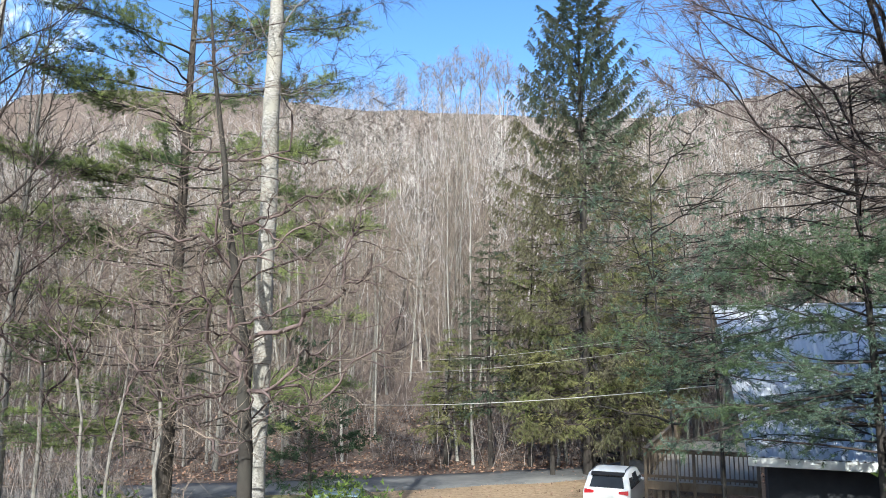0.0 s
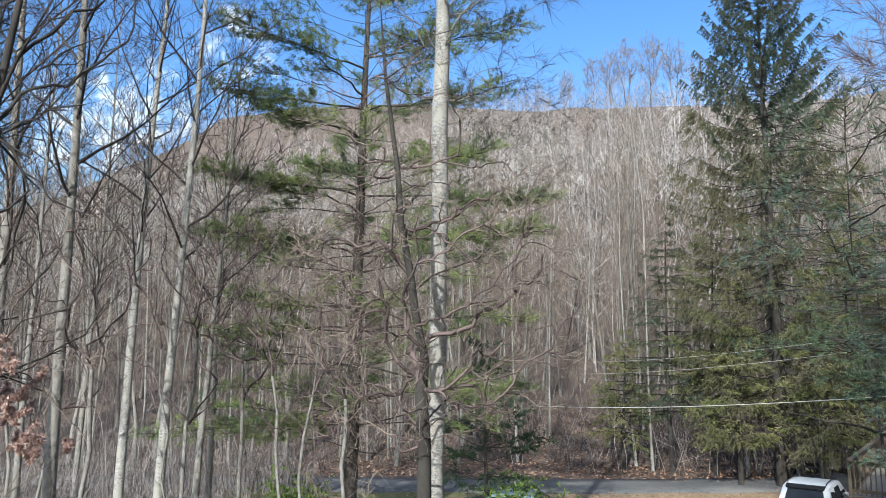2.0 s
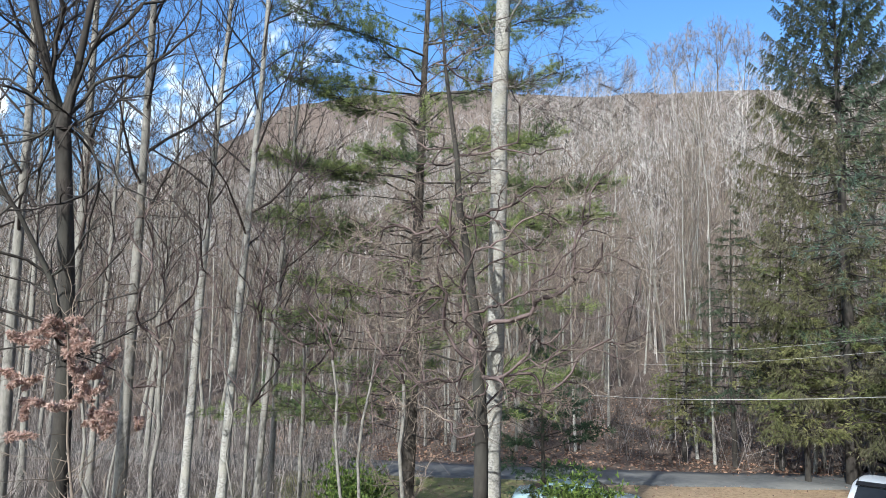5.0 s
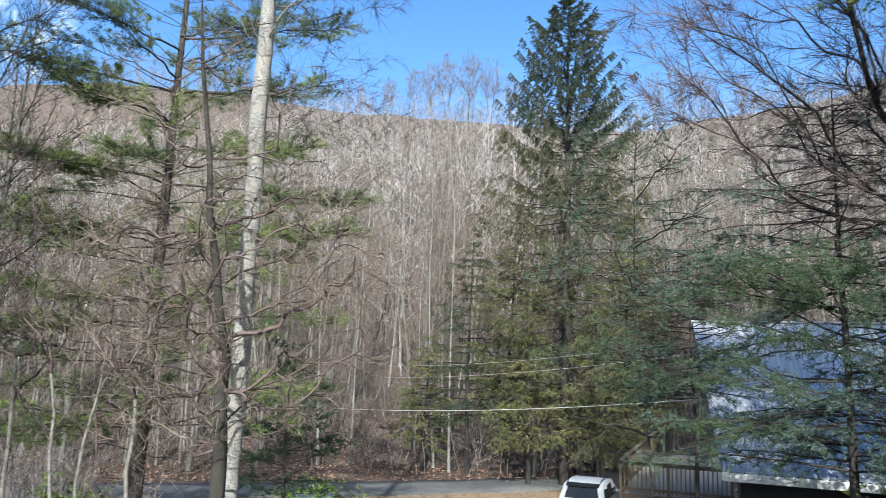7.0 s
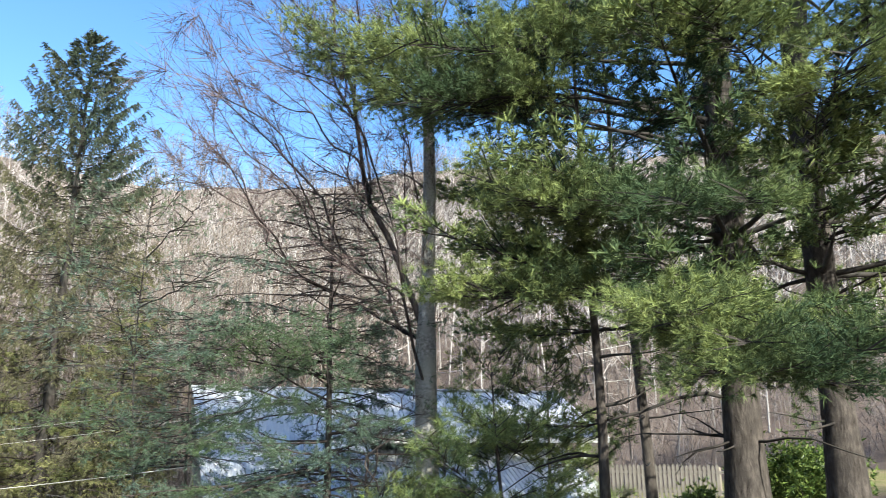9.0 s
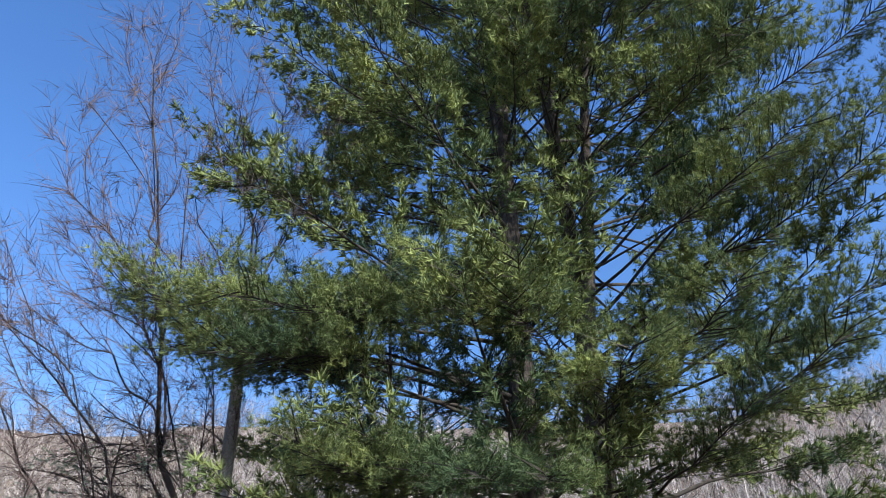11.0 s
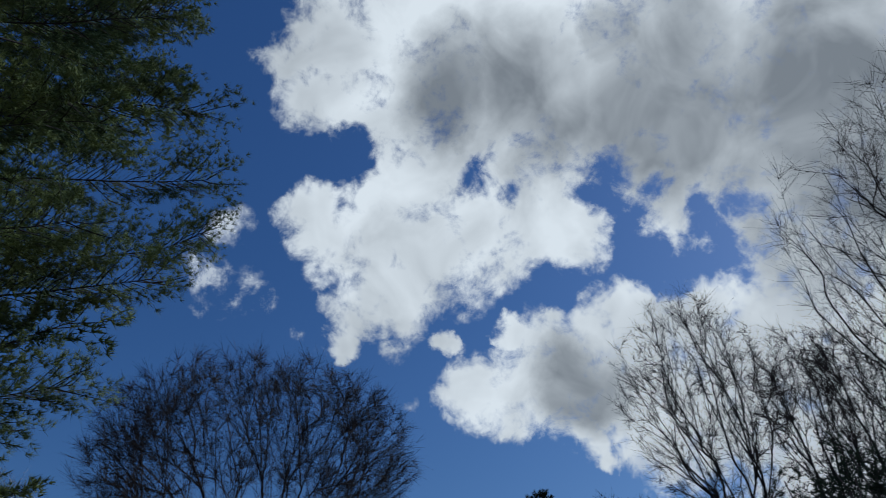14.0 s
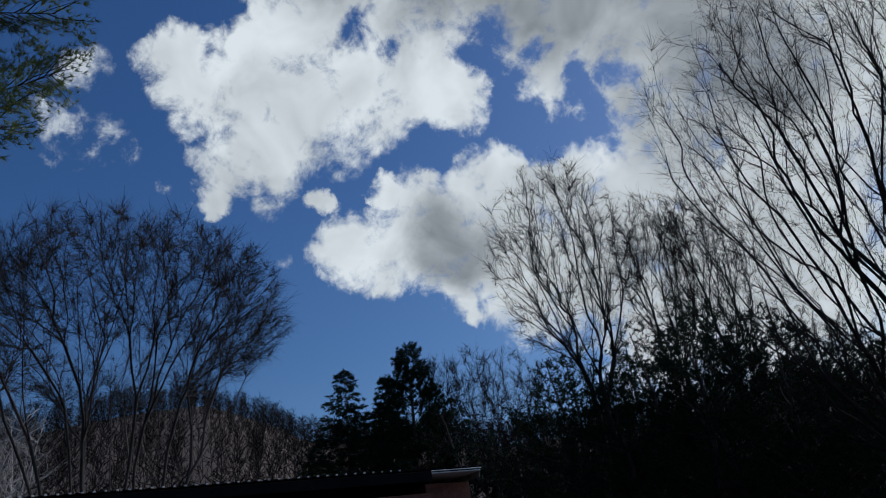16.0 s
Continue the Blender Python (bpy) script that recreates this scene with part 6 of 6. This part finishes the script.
def build_suv():
    suv = new("white_suv")
    p = ground_at(12.85, 31.2)
    suv.matrix_world = Matrix.Translation(p) @ pose(0, 0, 0, 0, 0, 90 - 24) @ Matrix.Diagonal((0.93, 0.93, 0.93, 1))  # x forward
    out = [(-2.28, 0.42), (-2.32, 0.62), (-2.28, 0.95), (-2.16, 1.08), (-1.86, 1.62), (-1.70, 1.69), (-1.0, 1.745), (-0.2, 1.74), (0.35, 1.68), (1.05, 1.18), (1.25, 1.10), (2.1, 0.98), (2.3, 0.78), (2.34, 0.45), (2.2, 0.28), (-2.1, 0.28)]
    v, f = car_shell(out, 1.92, 1.02, 0.80)
    part("body", mesh_from("body", v, f, [M_CAR_WHITE], True), suv)
    panel("rear_window", suv, [(-2.13, 0.70, 1.14), (-2.13, -0.70, 1.14), (-1.90, -0.60, 1.56), (-1.90, 0.60, 1.56)], M_GLASS, (-0.9, 0, 0.43), "dark tinted rear window")
    panel("spoiler", suv, [(-1.98, 0.66, 1.60), (-1.98, -0.66, 1.60), (-1.72, -0.68, 1.70), (-1.72, 0.68, 1.70)], M_BLACK, (-0.4, 0, 0.9))
    for sy in (-1, 1):
        for x0, x1, top in ((-1.85, -1.05, 1.52), (-1.0, -0.1, 1.58), (-0.05, 0.75, 1.52)):
            panel("side_window", suv, [(x0, sy * 0.945, 1.10), (x1, sy * 0.945, 1.10), (x1 - 0.12 if x1 > 0.5 else x1, sy * 0.80, top), (x0 + 0.12 if x0 < -1.5 else x0, sy * 0.80, top)], M_GLASS, (0, sy * 0.95, 0.3))
        panel("tail_lamp", suv, [(-2.30, sy * 0.88, 0.92), (-2.30, sy * 0.50, 0.95), (-2.27, sy * 0.50, 1.04), (-2.22, sy * 0.88, 1.08)], M_LAMP_RED, (-1, sy * 0.1, 0.1), "red tail lamp")
        s = Shape()
        s.tube(np.array([[-1.6, sy * 0.66, 1.70], [-1.5, sy * 0.67, 1.78], [-0.5, sy * 0.67, 1.81], [0.2, sy * 0.66, 1.77], [0.3, sy * 0.65, 1.70]]), np.full(5, 0.018), 6)
        part("roof_rail", s.mesh("roof_rail", M_BLACK), suv)
        s = Shape()
        s.box((0.55, sy * 0.98 - 0.08, 1.08), (0.68, sy * 0.98 + 0.08, 1.22), None, 0.03)
        part("wing_mirror", s.mesh("wing_mirror", M_CAR_WHITE), suv)
        for x in (-1.38, 1.42):
            wheel(suv, x, sy * 0.84)
    panel("number_plate", suv, [(-2.33, 0.26, 0.70), (-2.33, -0.26, 0.70), (-2.31, -0.26, 0.86), (-2.31, 0.26, 0.86)], M_TRIM, (-1, 0, 0.1))
    panel("bumper_trim", suv, [(-2.33, 0.80, 0.36), (-2.33, -0.80, 0.36), (-2.34, -0.80, 0.56), (-2.34, 0.80, 0.56)], M_BLACK, (-1, 0, 0))
    tagged(suv, "white SUV parked on the yard beside the deck", "car")


def build_sedan():
    car = new("pale_blue_car")
    p = ground_at(-7.2, 26.4)
    car.matrix_world = Matrix.Translation(p) @ pose(0, 0, 0, 0, 0, 4)
    out = [(-2.28, 0.45), (-2.32, 0.75), (-2.2, 0.98), (-1.65, 1.06), (-1.0, 1.40), (-0.5, 1.47), (0.1, 1.45), (0.55, 1.34), (1.15, 1.02), (1.9, 0.92), (2.25, 0.78), (2.34, 0.5), (2.2, 0.24), (-2.15, 0.24)]
    v, f = car_shell(out, 1.80, 0.98, 0.76)
    part("body", mesh_from("body", v, f, [M_CAR_BLUE], True), car)
    panel("windscreen", car, [(1.10, -0.68, 1.06), (1.10, 0.68, 1.06), (0.60, 0.58, 1.34), (0.60, -0.58, 1.34)], M_GLASS, (0.5, 0, 0.85), "dark curved windscreen")
    panel("rear_window", car, [(-1.60, -0.66, 1.08), (-1.60, 0.66, 1.08), (-1.02, 0.58, 1.39), (-1.02, -0.58, 1.39)], M_GLASS, (-0.5, 0, 0.85))
    for sy in (-1, 1):
        for x0, x1 in ((-1.25, -0.35), (-0.30, 0.70)):
            panel("side_window", car, [(x0, sy * 0.885, 1.02), (x1 + 0.1, sy * 0.885, 1.02), (x1 - 0.15, sy * 0.73, 1.34), (x0 + 0.25, sy * 0.73, 1.34)], M_GLASS, (0, sy * 0.93, 0.35))
        panel("head_lamp", car, [(2.22, sy * 0.80, 0.66), (2.28, sy * 0.48, 0.66), (2.20, sy * 0.48, 0.80), (2.10, sy * 0.80, 0.80)], M_CHROME, (0.9, sy * 0.3, 0.3))
        for x in (-1.36, 1.40):
            wheel(car, x, sy * 0.78, 0.32)
    tagged(car, "pale blue saloon car parked on the grass", "car")


build_suv()
build_sedan()


# ---- cables ----
def cable(a, b, sag, r, label):
    a, b = np.array(a), np.array(b)
    t = np.linspace(0, 1, 25)[:, None]
    p = a + (b - a) * t - np.array([0, 0, 1.0]) * sag * 4 * t * (1 - t)
    s = Shape()
    s.tube(p, np.full(25, r), 5)
    tagged(new("overhead_cable", s.mesh("overhead_cable", M_WIRE)), label, "cable", "overhead cables")


def by_angles(az, el, dist):
    return at(az, dist, 6.1 + dist * math.tan(radians(el)))


cable(by_angles(-6.5, -3.9, 36), by_angles(21, -2.2, 24), 0.22, 0.013, "thick pale overhead cable strung to the house")
cable(by_angles(-3, -1.5, 38), by_angles(22, 1.3, 24), 0.25, 0.006, "thin pale overhead wire before the trees")
cable(by_angles(-2, -0.6, 38), by_angles(23, 2.4, 24), 0.25, 0.006, "thin pale overhead wire before the trees")
cable(by_angles(36, 4.3, 23), by_angles(58, 7.5, 26), 0.2, 0.009, "thin pale overhead wire behind the house")
cable(by_angles(36, 3.2, 23), by_angles(58, 4.5, 26), 0.2, 0.008, "thin pale overhead wire behind the house")


# ---- the roof across the way ----
def build_cabin():
    a, b = at(98.0, 15.6, 9.12), at(131.7, 17.2, 9.12)
    along = (b - a)
    length = along.length
    cabin = new("brick_cabin")
    rot = math.degrees(math.atan2(along.y, along.x))
    cabin.matrix_world = Matrix.Translation((a.x, a.y, 0)) @ pose(0, 0, 0, 0, 0, rot)
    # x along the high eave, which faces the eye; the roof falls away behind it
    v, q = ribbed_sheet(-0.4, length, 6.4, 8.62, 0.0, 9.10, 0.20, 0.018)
    part("roof_sheet", mesh_from("roof_sheet", v, [q], [M_METAL_SHADED], False), cabin)
    box_part("drip_edge", cabin, None, (length - 1.2, -0.03, 9.045), (length + 0.02, -0.004, 9.07), M_TRIM, 0.006)
    box_part("eave_board", cabin, None, (-0.4, -0.025, 8.84), (length - 1.2, -0.003, 9.055), M_METAL_SHADED, 0.006)
    s = Shape()
    s.box((-0.3, 0.02, 3.6), (length - 1.25, 5.6, 8.60), None, 0.01)
    part("wall", s.mesh("wall", M_BRICK, False), cabin)
    apex = (length - 0.62, 2.1)
    s = Shape()
    s.prism([(length - 1.24, 0.0), (length, 0.0), apex], 0.03, Matrix.Translation((0, 0, 9.03)) @ pose(0, 0, 0, -90))
    part("soffit", s.mesh("soffit", M_TRIM, False), cabin, "white boarded soffit at the roof's corner")
    for x, wide in ((length - 1.24, 2.19), (length, 2.19)):
        turn = math.degrees(math.atan2(apex[1], apex[0] - x))
        s = Shape()
        s.box((0.04, -0.015, 8.87), (wide, 0.015, 9.0), Matrix.Translation((x, 0.02, 0)) @ pose(0, 0, 0, 0, 0, turn), 0.006)
        part("frieze", s.mesh("frieze", M_FENCE, False), cabin)
    s = Shape()
    s.prism([(length - 1.26, 0.3), (length - 0.1, 0.5), (apex[0], apex[1] + 0.3), (length - 1.26, 2.4)], 5.1, Matrix.Translation((0, 0, 8.85)) @ pose(0, 0, 0, -90))
    part("corner_wall", s.mesh("corner_wall", M_BRICK, False), cabin)
    # small pale boxes added as the glints of sun on the rib ends
    cap = None
    for i in range(int((length - 1.4) / 0.2)):
        if cap is None:
            sh = Shape()
            sh.box((-0.022, -0.03, 9.10), (0.022, 0.02, 9.128), None, 0.005)
            cap = sh.mesh("rib_glint", M_RIB_GLINT, False)
        ob = new("rib_glint", cap)
        ob.parent = cabin
        ob.location = (-0.3 + i * 0.2, 0, 0)
    tagged(cabin, "low brick cabin with a white boarded eave corner", "house")


build_cabin()


# ---- small things on the ground ----
def stone(seed, place, size):
    rng = np.random.default_rng(seed)
    bm = bmesh.new()
    bmesh.ops.create_icosphere(bm, subdivisions=2, radius=1)
    k = rng.normal(0, 1, 3)
    for v in bm.verts:
        n = noise.noise(v.co * 1.3 + Vector(k) * 3)
        v.co = v.co * (1 + 0.35 * n)
        v.co = Vector((v.co.x * size, v.co.y * size * 0.8, v.co.z * size * 0.55))
    me = bpy.data.meshes.new("stone")
    bm.to_mesh(me)
    bm.free()
    me.materials.append(M_STONE)
    ob = new("stone", me)
    ob.matrix_world = Matrix.Translation(place) @ pose(0, 0, size * 0.25, 0, 0, float(rng.uniform(0, 360)))
    tagged(ob, "pale rough stone lying in the yard", "stone", "yard stones")


for i, (az, d, s) in enumerate([(8.6, 31, 0.22), (9.4, 30.6, 0.30), (10.2, 30.4, 0.18), (7.9, 31.4, 0.15), (9.9, 31.3, 0.16)]):
    stone(i, ground_at(az, d), s)


def fallen_log(seed, a, b, r, label):
    rng = np.random.default_rng(seed)
    pts = np.array([np.array(a) + (np.array(b) - np.array(a)) * t for t in np.linspace(0, 1, 9)])
    pts[:, 2] = ground_z(pts[:, 0], pts[:, 1]) + r * 0.8 + rng.normal(0, 0.02, 9)
    s = Shape()
    s.tube(np.concatenate([pts[:1], pts, pts[-1:]]), np.concatenate([[0.01], r * np.linspace(1, 0.6, 9), [0.01]]), 8)
    tagged(new("fallen_log", s.mesh("fallen_log", M_BARK_DARK)), label, "log", "fallen logs")


fallen_log(1, ground_at(10.5, 43), ground_at(15.5, 44), 0.16, "dark fallen log in the leaf litter")
fallen_log(2, ground_at(12.0, 45), ground_at(16.5, 42.5), 0.12, "dark fallen log in the leaf litter")


def broken_snag():
    p = ground_at(-24.9, 43)
    rng = np.random.default_rng(9)
    snag = new("broken_snag")
    snag.matrix_world = Matrix.Translation(p)
    s = Shape()
    tp, _ = limb_path(rng, (0, 0, -0.2), (0.03, 0, 1), 4.6, 6, 0.04, 0)
    s.tube(tp, np.linspace(0.20, 0.13, 7), 8)
    part("trunk", s.mesh("trunk", M_BARK_GREY), snag)
    s = Shape()
    for k in range(9):
        a = k * 0.7
        o = np.array([math.cos(a) * 0.1, math.sin(a) * 0.1, -0.2])
        s.tube(np.array([tp[-1] + o, tp[-1] + o * 1.1 + (rng.normal(0, 0.12), rng.normal(0, 0.12), rng.uniform(0.4, 1.3))]), np.array([0.07, 0.006]), 4)
    s.tube(np.array([tp[-1], tp[-1] + (-0.35, 0, 0.3), tp[-1] + (-0.7, 0, 0.35)]), np.array([0.08, 0.06, 0.02]), 5)
    part("splintered_top", s.mesh("splintered_top", M_FENCE), snag, "pale splintered wood")
    tagged(snag, "broken tree stub with a pale splintered top", "tree stump")


broken_snag()
